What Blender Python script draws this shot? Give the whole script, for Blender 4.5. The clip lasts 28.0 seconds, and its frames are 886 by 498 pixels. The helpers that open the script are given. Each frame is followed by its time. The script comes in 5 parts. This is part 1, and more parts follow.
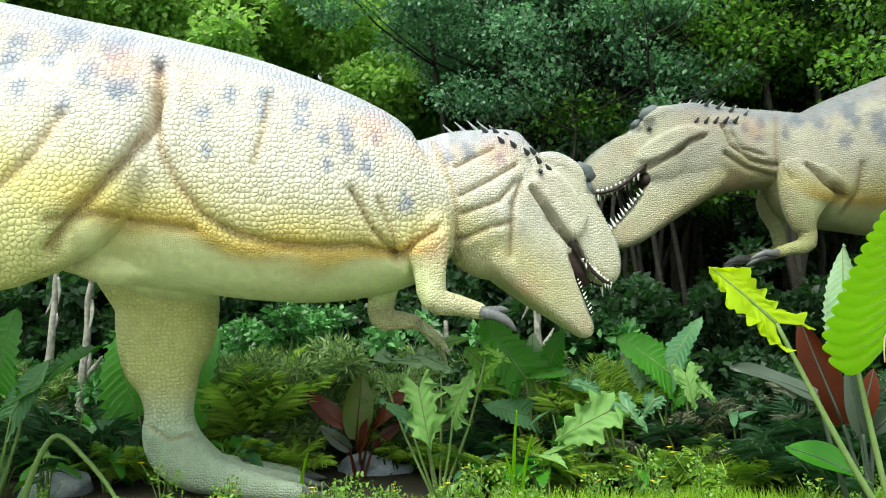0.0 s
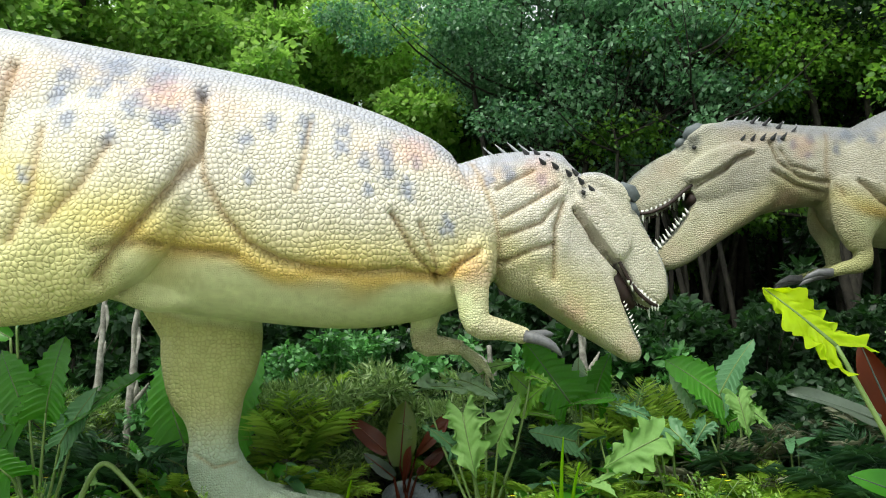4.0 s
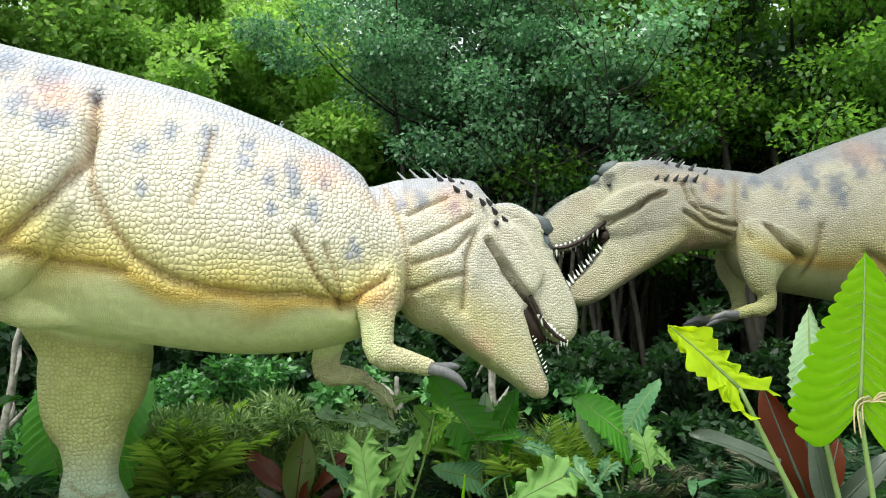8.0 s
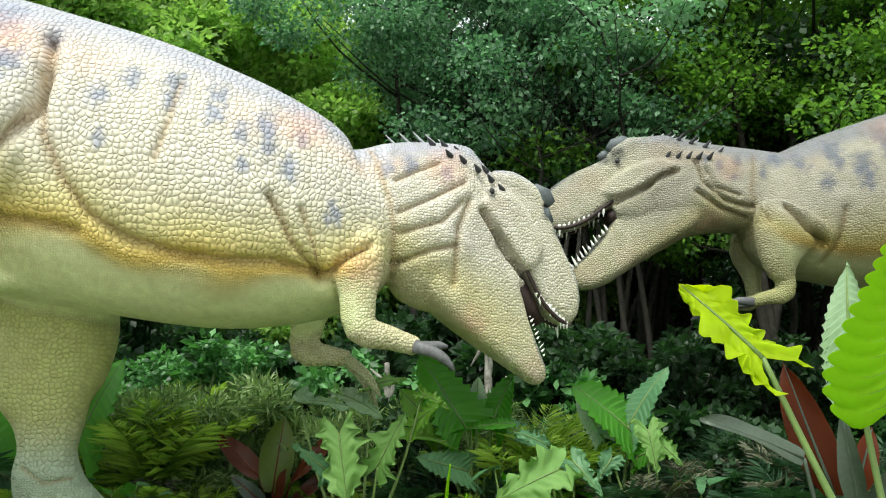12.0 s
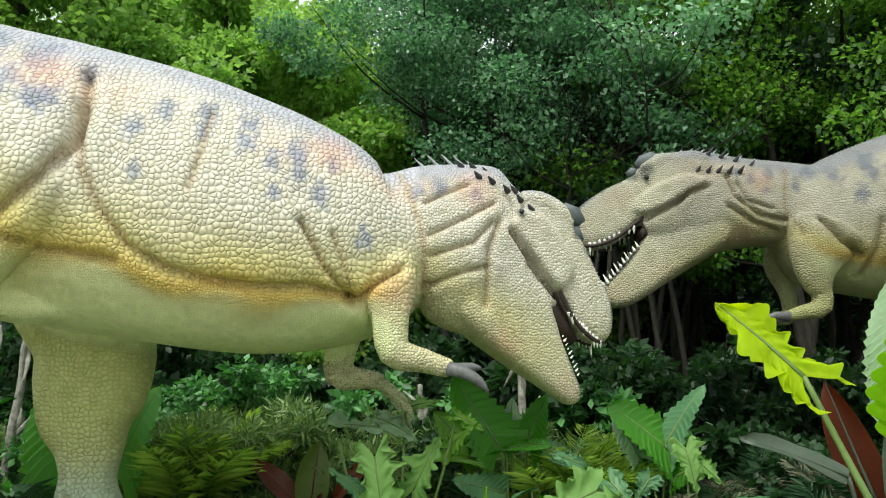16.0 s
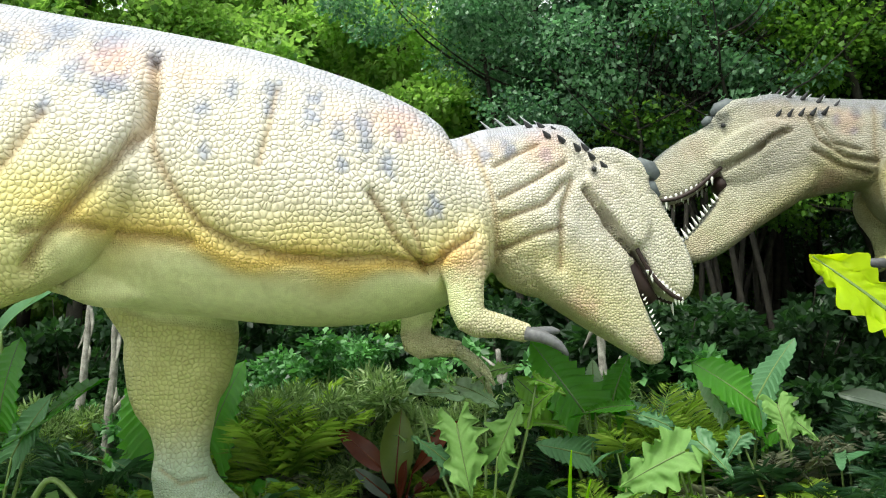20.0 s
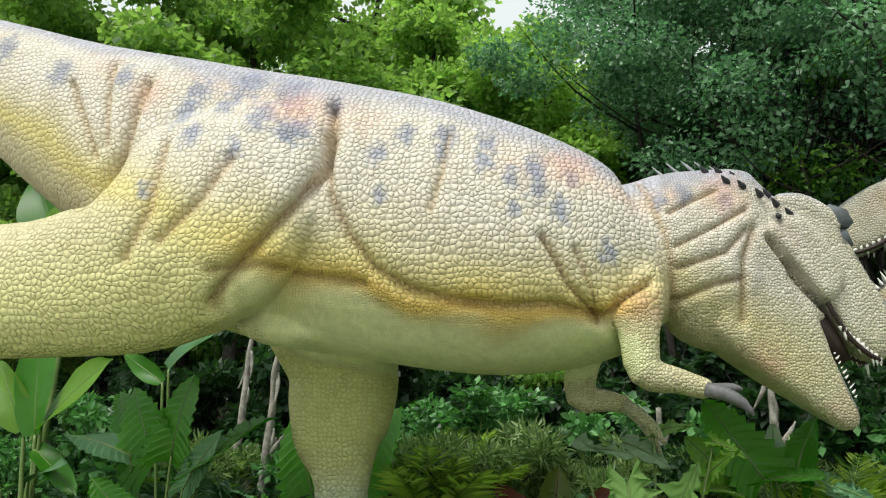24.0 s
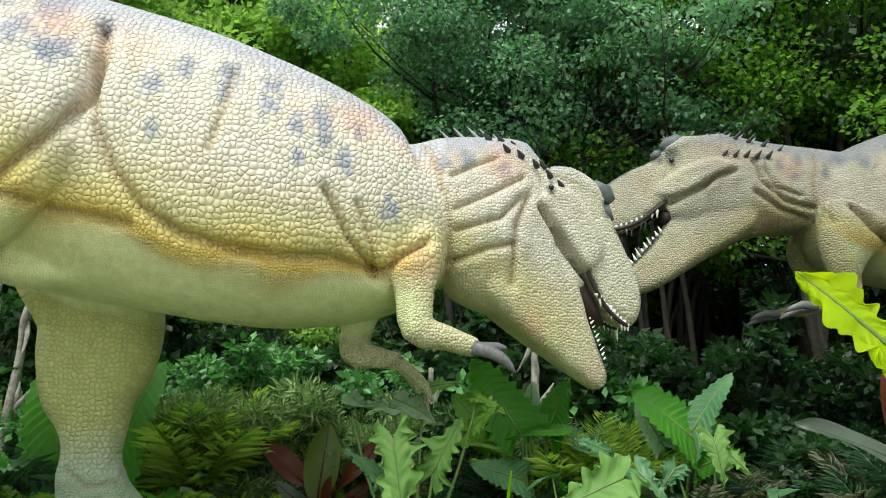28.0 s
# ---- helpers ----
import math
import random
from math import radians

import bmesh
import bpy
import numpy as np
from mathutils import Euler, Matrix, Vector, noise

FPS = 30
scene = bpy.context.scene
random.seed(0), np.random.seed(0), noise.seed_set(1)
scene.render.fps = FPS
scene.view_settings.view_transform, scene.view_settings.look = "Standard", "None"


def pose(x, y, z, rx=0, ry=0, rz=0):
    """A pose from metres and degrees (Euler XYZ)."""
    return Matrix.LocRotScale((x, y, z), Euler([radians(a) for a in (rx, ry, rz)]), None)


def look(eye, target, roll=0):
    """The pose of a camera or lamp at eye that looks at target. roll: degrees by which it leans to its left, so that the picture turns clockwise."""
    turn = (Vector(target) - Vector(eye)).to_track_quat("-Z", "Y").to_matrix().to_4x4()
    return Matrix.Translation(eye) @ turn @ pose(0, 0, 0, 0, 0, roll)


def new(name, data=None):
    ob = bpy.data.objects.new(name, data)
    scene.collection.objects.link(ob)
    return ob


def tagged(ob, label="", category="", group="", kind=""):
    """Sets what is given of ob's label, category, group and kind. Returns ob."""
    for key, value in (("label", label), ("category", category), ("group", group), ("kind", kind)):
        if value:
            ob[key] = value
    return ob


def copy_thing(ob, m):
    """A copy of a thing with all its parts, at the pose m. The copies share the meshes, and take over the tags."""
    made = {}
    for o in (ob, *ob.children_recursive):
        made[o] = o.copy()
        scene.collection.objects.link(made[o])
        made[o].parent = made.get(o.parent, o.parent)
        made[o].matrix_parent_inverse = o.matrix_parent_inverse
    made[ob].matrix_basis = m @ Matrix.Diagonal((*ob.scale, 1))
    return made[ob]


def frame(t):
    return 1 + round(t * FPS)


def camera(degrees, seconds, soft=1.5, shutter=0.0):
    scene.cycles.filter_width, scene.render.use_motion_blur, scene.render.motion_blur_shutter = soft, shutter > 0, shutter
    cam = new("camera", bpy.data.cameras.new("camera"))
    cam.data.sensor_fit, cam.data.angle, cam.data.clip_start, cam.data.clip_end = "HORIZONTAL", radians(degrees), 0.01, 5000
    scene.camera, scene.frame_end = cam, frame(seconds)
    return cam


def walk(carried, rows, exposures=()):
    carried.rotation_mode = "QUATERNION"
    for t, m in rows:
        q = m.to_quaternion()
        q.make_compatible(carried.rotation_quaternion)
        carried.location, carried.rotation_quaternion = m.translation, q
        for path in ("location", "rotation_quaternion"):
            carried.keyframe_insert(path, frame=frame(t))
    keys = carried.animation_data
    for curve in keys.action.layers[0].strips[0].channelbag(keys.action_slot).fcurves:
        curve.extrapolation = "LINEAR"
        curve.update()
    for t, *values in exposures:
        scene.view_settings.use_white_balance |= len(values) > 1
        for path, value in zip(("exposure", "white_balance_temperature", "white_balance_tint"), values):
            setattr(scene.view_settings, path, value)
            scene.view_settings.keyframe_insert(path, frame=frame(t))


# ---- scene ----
cam = camera(58.5, 28.0, soft=1.1)
EXPOSURES = [(0, 0.62, 6250, -5), (1, 0.64, 6250, -2), (2, 0.34, 6300, 0), (5, 0.38, 6300, 0), (7, 0.44, 6300, 0), (9, 0.66, 6280, 0), (11, 0.76, 6280, 0), (12, 0.42, 6300, 0), (13, 0.3, 6330, 0), (15, 0.38, 6350, -2), (17, 0.06, 6380, -1), (18, 0.5, 6400, 0), (20, 0.58, 6380, 0), (22.5, 0.45, 6350, 0), (24, 0.04, 6430, 3), (25.5, 0.28, 6380, 0), (28, 0.28, 6350, -1)]
PATH = [
    (0, (0.585, -1.161, 1.502), (0.368, 0.814, 1.73), -1.9),
    (0.5, (0.546, -1.135, 1.492), (0.22, 0.828, 1.687), -2.6),
    (1, (0.52, -1.12, 1.49), (0.207, 0.844, 1.702), -1.7),
    (1.5, (0.539, -1.089, 1.512), (0.243, 0.875, 1.746), -2.4),
    (2, (0.56, -1.088, 1.508), (0.271, 0.875, 1.755), -3.1),
    (2.5, (0.574, -1.093, 1.513), (0.294, 0.87, 1.774), -3.2),
    (4.5, (0.572, -1.081, 1.505), (0.243, 0.869, 1.804), -2.0),
    (5, (0.598, -1.074, 1.5), (0.315, 0.882, 1.802), -0.5),
    (5.5, (0.599, -1.07, 1.522), (0.449, 0.899, 1.835), -0.7),
    (6, (0.6, -1.066, 1.539), (0.471, 0.903, 1.864), -0.3),
    (6.5, (0.601, -1.054, 1.532), (0.483, 0.914, 1.864), -0.5),
    (7, (0.609, -1.039, 1.531), (0.491, 0.929, 1.864), -0.5),
    (7.5, (0.61, -0.927, 1.52), (0.495, 1.04, 1.862), -0.4),
    (8, (0.657, -0.815, 1.515), (0.539, 1.148, 1.878), -0.7),
    (8.5, (0.736, -0.766, 1.495), (0.624, 1.194, 1.881), -0.4),
    (9, (0.779, -0.716, 1.472), (0.676, 1.243, 1.859), -0.5),
    (9.5, (0.81, -0.649, 1.445), (0.741, 1.312, 1.835), -0.6),
    (10, (0.795, -0.553, 1.438), (0.733, 1.408, 1.828), 0.0),
    (10.5, (0.795, -0.46, 1.423), (0.728, 1.508, 1.773), -0.1),
    (11, (0.794, -0.347, 1.408), (0.721, 1.621, 1.755), -0.3),
    (11.5, (0.792, -0.237, 1.385), (0.685, 1.728, 1.74), 0.3),
    (12, (0.782, -0.165, 1.367), (0.64, 1.796, 1.732), 0.6),
    (12.5, (0.759, -0.146, 1.359), (0.548, 1.808, 1.729), 0.7),
    (13, (0.743, -0.153, 1.36), (0.522, 1.799, 1.732), -0.6),
    (13.5, (0.75, -0.151, 1.359), (0.492, 1.797, 1.731), -1.4),
    (15.5, (0.762, -0.188, 1.376), (0.519, 1.761, 1.755), -1.0),
    (16, (0.765, -0.187, 1.385), (0.552, 1.758, 1.797), -0.3),
    (16.5, (0.767, -0.198, 1.423), (0.641, 1.745, 1.877), 0.2),
    (17, (0.771, -0.204, 1.503), (0.686, 1.726, 2.023), 0.1),
    (17.5, (0.769, -0.197, 1.478), (0.675, 1.745, 1.944), 0.1),
    (18, (0.76, -0.19, 1.459), (0.657, 1.779, 1.795), -0.6),
    (18.5, (0.75, -0.186, 1.448), (0.593, 1.785, 1.75), -1.0),
    (19, (0.744, -0.169, 1.436), (0.431, 1.782, 1.75), -1.6),
    (19.5, (0.736, -0.147, 1.432), (0.365, 1.792, 1.748), -1.9),
    (20, (0.74, -0.108, 1.413), (0.347, 1.825, 1.74), -2.4),
    (20.5, (0.748, -0.049, 1.391), (0.311, 1.867, 1.762), -1.9),
    (22.5, (0.595, -0.075, 1.337), (0.624, 1.864, 1.827), 0.3),
    (23, (0.488, -0.049, 1.372), (0.178, 1.865, 1.862), -0.1),
    (23.5, (0.441, -0.06, 1.358), (-0.142, 1.795, 1.826), 0.0),
    (24, (0.414, -0.059, 1.365), (-0.283, 1.755, 1.836), 0.6),
    (24.5, (0.419, -0.058, 1.351), (-0.185, 1.802, 1.77), 1.0),
    (25, (0.4, -0.058, 1.364), (-0.07, 1.87, 1.614), 3.2),
    (25.5, (0.424, -0.01, 1.36), (0.057, 1.94, 1.617), 2.4),
    (26, (0.459, 0.04, 1.322), (0.229, 1.992, 1.691), 0.9),
    (26.5, (0.458, 0.056, 1.322), (0.233, 2.011, 1.682), 1.4),
    (27, (0.442, 0.08, 1.329), (0.23, 2.035, 1.696), 0.9),
    (27.5, (0.449, 0.096, 1.339), (0.26, 2.052, 1.711), 1.1),
    (28, (0.474, 0.071, 1.297), (0.279, 2.023, 1.691), 1.1),
]
walk(cam, [(t, look(eye, target, roll)) for t, eye, target, roll in PATH], EXPOSURES)

# ---- light ----
SUN_EL, SUN_AZ = radians(58), radians(200)
world = bpy.data.worlds.new("world")
scene.world = world
world.use_nodes = True
wn = world.node_tree
sky = wn.nodes.new("ShaderNodeTexSky")
sky.sky_type, sky.sun_disc = "NISHITA", False
sky.sun_elevation, sky.sun_rotation = SUN_EL, SUN_AZ
sky.air_density, sky.dust_density, sky.ozone_density = 0.7, 8.0, 0.6
wn.nodes["Background"].inputs["Strength"].default_value = 0.15
veil = wn.nodes.new("ShaderNodeMixRGB")  # an even overcast over the blue
veil.inputs[0].default_value, veil.inputs[2].default_value = 0.8, (6.9, 7.0, 7.0, 1)
wn.links.new(sky.outputs[0], veil.inputs[1])
wn.links.new(veil.outputs[0], wn.nodes["Background"].inputs[0])
sun_data = bpy.data.lights.new("sun", "SUN")
sun_data.energy, sun_data.angle, sun_data.color = 2.7, radians(26), (1.0, 0.96, 0.88)
sun = new("sun", sun_data)
sun.matrix_world = look((0, 0, 30), (30 * math.sin(SUN_AZ) * -1 / math.tan(SUN_EL), 30 * math.cos(SUN_AZ) * -1 / math.tan(SUN_EL), 0))

# ---- materials ----


def nodes_of(name):
    m = bpy.data.materials.new(name)
    m.use_nodes = True
    t = m.node_tree
    return m, t, t.nodes["Principled BSDF"], t.nodes["Material Output"]


def link(t, a, b):
    t.links.new(a, b)


def coord(t):
    return t.nodes.new("ShaderNodeTexCoord").outputs["Object"]


def noise_node(t, vec, scale, detail=4.0, rough=0.6):
    n = t.nodes.new("ShaderNodeTexNoise")
    n.inputs["Scale"].default_value, n.inputs["Detail"].default_value, n.inputs["Roughness"].default_value = scale, detail, rough
    link(t, vec, n.inputs["Vector"])
    return n.outputs["Fac"]


def ramp(t, fac, stops):
    r = t.nodes.new("ShaderNodeValToRGB")
    while len(r.color_ramp.elements) < len(stops):
        r.color_ramp.elements.new(0.5)
    for e, (p, c) in zip(r.color_ramp.elements, stops):
        e.position, e.color = p, (*c, 1)
    link(t, fac, r.inputs["Fac"])
    return r.outputs["Color"]


def mix(t, kind, fac, a, b):
    n = t.nodes.new("ShaderNodeMixRGB")
    n.blend_type = kind
    for value, slot in ((fac, 0), (a, 1), (b, 2)):
        if hasattr(value, "links"):
            link(t, value, n.inputs[slot])
        elif slot == 0:
            n.inputs[0].default_value = value
        else:
            n.inputs[slot].default_value = (*value, 1)
    return n.outputs[0]


def math_node(t, op, a, b=0.0):
    n = t.nodes.new("ShaderNodeMath")
    n.operation = op
    for value, slot in ((a, 0), (b, 1)):
        if hasattr(value, "links"):
            link(t, value, n.inputs[slot])
        else:
            n.inputs[slot].default_value = value
    return n.outputs[0]


def bump(t, height, strength, distance, bsdf, normal=None):
    b = t.nodes.new("ShaderNodeBump")
    b.inputs["Strength"].default_value, b.inputs["Distance"].default_value = strength, distance
    link(t, height, b.inputs["Height"])
    if normal is not None:
        link(t, normal, b.inputs["Normal"])
    if bsdf is not None:
        link(t, b.outputs[0], bsdf.inputs["Normal"])
    return b.outputs[0]


def rough_stuff(name, dark, light, scale=6.0, rough=0.9, depth=0.02):
    """Soil, bark, stone, dry fibre: two scales of noise in colour and relief."""
    m, t, p, _ = nodes_of(name)
    v = coord(t)
    big, fine = noise_node(t, v, scale, 5), noise_node(t, v, scale * 9, 4)
    c = ramp(t, big, [(0.3, dark), (0.7, light)])
    link(t, mix(t, "MULTIPLY", 0.6, c, ramp(t, fine, [(0.3, (0.45, 0.45, 0.45)), (0.65, (1, 1, 1))])), p.inputs["Base Color"])
    p.inputs["Roughness"].default_value = rough
    bump(t, math_node(t, "ADD", big, math_node(t, "MULTIPLY", fine, 0.4)), 0.8, depth, p)
    return m


def leaf_stuff(name, dark, light, glow, rough=0.45, through_light=0.35, vein=False, gloss=0.4):
    """A leaf: colour by island and by object, glossy face, light coming through."""
    m, t, p, out = nodes_of(name)
    geo, info = t.nodes.new("ShaderNodeNewGeometry"), t.nodes.new("ShaderNodeObjectInfo")
    v = coord(t)
    n = noise_node(t, v, 3.0, 3)
    f = math_node(t, "ADD", math_node(t, "MULTIPLY", geo.outputs["Random Per Island"], 0.55), math_node(t, "MULTIPLY", n, 0.45))
    f = math_node(t, "ADD", f, math_node(t, "MULTIPLY", math_node(t, "SUBTRACT", info.outputs["Random"], 0.5), 0.25))
    c = ramp(t, f, [(0.24, dark), (0.74, light)])
    if vein:
        fine = noise_node(t, v, 40.0, 3)
        c = mix(t, "MULTIPLY", 0.35, c, ramp(t, fine, [(0.35, (0.6, 0.6, 0.55)), (0.6, (1, 1, 1))]))
        bump(t, fine, 0.3, 0.004, p)
    link(t, c, p.inputs["Base Color"])
    p.inputs["Roughness"].default_value, p.inputs["Specular IOR Level"].default_value = rough, gloss
    tr = t.nodes.new("ShaderNodeBsdfTranslucent")
    link(t, mix(t, "MULTIPLY", 1.0, ramp(t, f, [(0.0, glow), (1.0, tuple(min(1, g * 1.3) for g in glow))]), (1, 1, 1)), tr.inputs["Color"])
    sh = t.nodes.new("ShaderNodeMixShader")
    sh.inputs[0].default_value = through_light
    link(t, p.outputs[0], sh.inputs[1]), link(t, tr.outputs[0], sh.inputs[2])
    link(t, sh.outputs[0], out.inputs["Surface"])
    return m


def skin_stuff(name):
    """Painted cast skin: the paint attribute, polygonal scales in relief, darker brown in the joints."""
    m, t, p, _ = nodes_of(name)
    v = coord(t)
    at = t.nodes.new("ShaderNodeAttribute")
    at.attribute_name = "paint"
    tc = t.nodes.new("ShaderNodeTexCoord")
    warp = t.nodes.new("ShaderNodeTexNoise")
    warp.inputs["Scale"].default_value = 2.0
    link(t, v, warp.inputs["Vector"])
    vv = t.nodes.new("ShaderNodeVectorMath")
    vv.operation = "MULTIPLY_ADD"
    link(t, warp.outputs["Color"], vv.inputs[0]), link(t, v, vv.inputs[2])
    vv.inputs[1].default_value = (0.10, 0.10, 0.10)
    axes, facing = t.nodes.new("ShaderNodeSeparateXYZ"), t.nodes.new("ShaderNodeSeparateXYZ")
    link(t, vv.outputs[0], axes.inputs[0]), link(t, tc.outputs["Normal"], facing.inputs[0])
    upward = math_node(t, "GREATER_THAN", math_node(t, "ABSOLUTE", facing.outputs["Z"]), math_node(t, "MULTIPLY", math_node(t, "ABSOLUTE", facing.outputs["Y"]), 1.6))
    flat = t.nodes.new("ShaderNodeCombineXYZ")
    second = t.nodes.new("ShaderNodeMix")
    link(t, upward, second.inputs["Factor"]), link(t, axes.outputs["Z"], second.inputs["A"]), link(t, axes.outputs["Y"], second.inputs["B"])
    link(t, axes.outputs["X"], flat.inputs["X"]), link(t, second.outputs[0], flat.inputs["Y"])

    def cells(scale):
        edge, cell = t.nodes.new("ShaderNodeTexVoronoi"), t.nodes.new("ShaderNodeTexVoronoi")
        edge.feature = "DISTANCE_TO_EDGE"
        for n in (edge, cell):
            n.voronoi_dimensions = "2D"
            n.inputs["Scale"].default_value, n.inputs["Randomness"].default_value = scale, 0.78
            link(t, flat.outputs[0], n.inputs["Vector"])
        return edge.outputs["Distance"], cell.outputs["Color"], cell.outputs["Distance"]

    big_e, big_c, big_d = cells(23.5)
    mid_e, _, mid_d = cells(42.0)
    small_e, _, small_d = cells(60.0)
    fine = at.outputs["Alpha"]

    def either(a, c, low, high):
        n = t.nodes.new("ShaderNodeMix")
        link(t, ramp(t, fine, [(low, (0, 0, 0)), (high, (1, 1, 1))]), n.inputs["Factor"]), link(t, a, n.inputs["A"]), link(t, c, n.inputs["B"])
        return n

    edge = either(either(big_e, mid_e, 0.2, 0.35).outputs[0], small_e, 0.65, 0.8)
    dome = ramp(t, edge.outputs[0], [(0.0, (0.25, 0.25, 0.25)), (0.09, (0.72, 0.72, 0.72)), (0.22, (1, 1, 1))])
    dome.node.color_ramp.interpolation = "EASE"
    centre = either(either(big_d, mid_d, 0.2, 0.35).outputs[0], small_d, 0.65, 0.8).outputs[0]
    pebble = math_node(t, "SUBTRACT", 1.0, math_node(t, "MULTIPLY", math_node(t, "MULTIPLY", centre, centre), 1.7))
    relief = ramp(t, fine, [(0.0, (1, 1, 1)), (0.5, (0.85, 0.85, 0.85)), (0.88, (0.75, 0.75, 0.75)), (1.0, (0.4, 0.4, 0.4))])
    dome = math_node(t, "MULTIPLY", math_node(t, "MULTIPLY", pebble, dome), relief)
    grain = noise_node(t, v, 90.0, 4)
    joint = ramp(t, edge.outputs[0], [(0.0, (0.40, 0.35, 0.25)), (0.07, (0.74, 0.70, 0.60)), (0.2, (1, 1, 1))])
    c = mix(t, "MULTIPLY", 0.30, at.outputs["Color"], joint)
    grey = t.nodes.new("ShaderNodeRGBToBW")
    link(t, big_c, grey.inputs[0])
    c = mix(t, "MULTIPLY", 0.4, c, ramp(t, grey.outputs[0], [(0.2, (0.80, 0.79, 0.70)), (0.7, (1, 1, 1))]))
    c = mix(t, "MULTIPLY", 0.42, c, ramp(t, noise_node(t, v, 7.0, 6, 0.7), [(0.35, (0.72, 0.7, 0.6)), (0.6, (1, 1, 1))]))
    link(t, c, p.inputs["Base Color"])
    p.inputs["Roughness"].default_value = 0.55
    first = bump(t, dome, 1.0, 0.0115, None)
    bump(t, grain, 0.25, 0.003, p, first)
    return m


def plain_stuff(name, base, rough, spread=0.25, scale=25.0, depth=0.003):
    m, t, p, _ = nodes_of(name)
    v = coord(t)
    n = noise_node(t, v, scale, 5)
    lo = tuple(b * (1 - spread) for b in base)
    link(t, ramp(t, n, [(0.3, lo), (0.7, base)]), p.inputs["Base Color"])
    p.inputs["Roughness"].default_value = rough
    bump(t, n, 0.5, depth, p)
    return m


SKIN = skin_stuff("painted_scaly_skin")
TOOTH = plain_stuff("tooth_enamel", (0.84, 0.83, 0.78), 0.35, 0.1)
SPIKE = plain_stuff("dark_spike", (0.035, 0.035, 0.042), 0.5, 0.5)
CREST = plain_stuff("pale_crest_spine", (0.42, 0.44, 0.46), 0.5, 0.4)
CLAW = plain_stuff("grey_claw", (0.16, 0.16, 0.17), 0.5, 0.5)
MOUTH = plain_stuff("mouth_lining", (0.035, 0.016, 0.013), 0.6, 0.5)
HORN = plain_stuff("grey_horn", (0.13, 0.15, 0.16), 0.6, 0.5, 12, 0.01)
EYE = plain_stuff("eye_glass", (0.02, 0.02, 0.02), 0.1)
SOIL = rough_stuff("leaf_litter_soil", (0.025, 0.022, 0.012), (0.075, 0.06, 0.035), 2.5)
BARK = rough_stuff("dark_bark", (0.014, 0.012, 0.009), (0.055, 0.048, 0.036), 8)
DEADBARK = rough_stuff("grey_dead_stem", (0.15, 0.14, 0.12), (0.50, 0.48, 0.43), 9)
# for the added slab that throws light up at the bellies
BOUNCE_PALE = rough_stuff("pale_bounce_concrete", (0.60, 0.59, 0.55), (0.76, 0.75, 0.70), 1.5, 0.85, 0.003)
STONE = rough_stuff("blue_grey_stone", (0.30, 0.33, 0.40), (0.58, 0.62, 0.68), 5)
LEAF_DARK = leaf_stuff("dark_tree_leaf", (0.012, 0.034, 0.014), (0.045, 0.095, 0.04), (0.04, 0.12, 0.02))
LEAF_BLUE = leaf_stuff("bluish_tree_leaf", (0.018, 0.06, 0.036), (0.33, 0.54, 0.32), (0.19, 0.46, 0.17), 0.36)
LEAF_LIGHT = leaf_stuff("light_tree_leaf", (0.05, 0.13, 0.03), (0.34, 0.5, 0.13), (0.36, 0.62, 0.1), 0.45, 0.45)
LEAF_MAPLE = leaf_stuff("maple_leaf", (0.02, 0.068, 0.012), (0.17, 0.33, 0.05), (0.25, 0.50, 0.05), 0.45, 0.45)
LEAF_REED = leaf_stuff("narrow_reed_leaf", (0.025, 0.07, 0.018), (0.36, 0.48, 0.2), (0.26, 0.42, 0.1), 0.4)
LEAF_LOW = leaf_stuff("shrub_leaf", (0.01, 0.045, 0.015), (0.19, 0.42, 0.15), (0.12, 0.36, 0.06), 0.36)
PALM = leaf_stuff("palm_leaf", (0.06, 0.16, 0.012), (0.46, 0.62, 0.1), (0.38, 0.62, 0.06), 0.4, 0.42)
PALM_DARK = leaf_stuff("dark_palm_leaf", (0.008, 0.034, 0.014), (0.07, 0.15, 0.075), (0.05, 0.14, 0.03), 0.36)
PALM_DRY = leaf_stuff("dry_palm_leaf", (0.035, 0.05, 0.024), (0.3, 0.31, 0.21), (0.14, 0.15, 0.06), 0.5, 0.2)
TARO = leaf_stuff("taro_leaf", (0.025, 0.115, 0.008), (0.1, 0.31, 0.025), (0.2, 0.62, 0.02), 0.34, 0.45, True)
# taro green made brighter: light through the blade is put into its colour
TARO_LIT = leaf_stuff("lit_taro_leaf", (0.13, 0.27, 0.004), (0.23, 0.4, 0.006), (0.4, 0.7, 0.006), 0.6, 0.62, True, 0.15)
# yellow-green leaf, its colour raised to stand for light shining through
TARO_YELLOW = leaf_stuff("lit_yellow_taro_leaf", (0.26, 0.42, 0.01), (0.52, 0.62, 0.02), (0.72, 0.92, 0.03), 0.55, 0.6, True, 0.2)
TARO_YG = leaf_stuff("yellow_green_leaf", (0.12, 0.26, 0.03), (0.22, 0.40, 0.05), (0.3, 0.6, 0.05), 0.35, 0.45, True)
TARO_GREY = leaf_stuff("grey_green_leaf", (0.035, 0.12, 0.05), (0.15, 0.31, 0.14), (0.1, 0.3, 0.06), 0.4, 0.25, True, 0.3)
RED_GREEN = leaf_stuff("red_green_leaf", (0.04, 0.03, 0.012), (0.15, 0.22, 0.04), (0.3, 0.38, 0.05), 0.34, 0.3, True)
WEED = leaf_stuff("weed_leaf", (0.10, 0.22, 0.03), (0.30, 0.46, 0.09), (0.3, 0.55, 0.06), 0.5, 0.35)
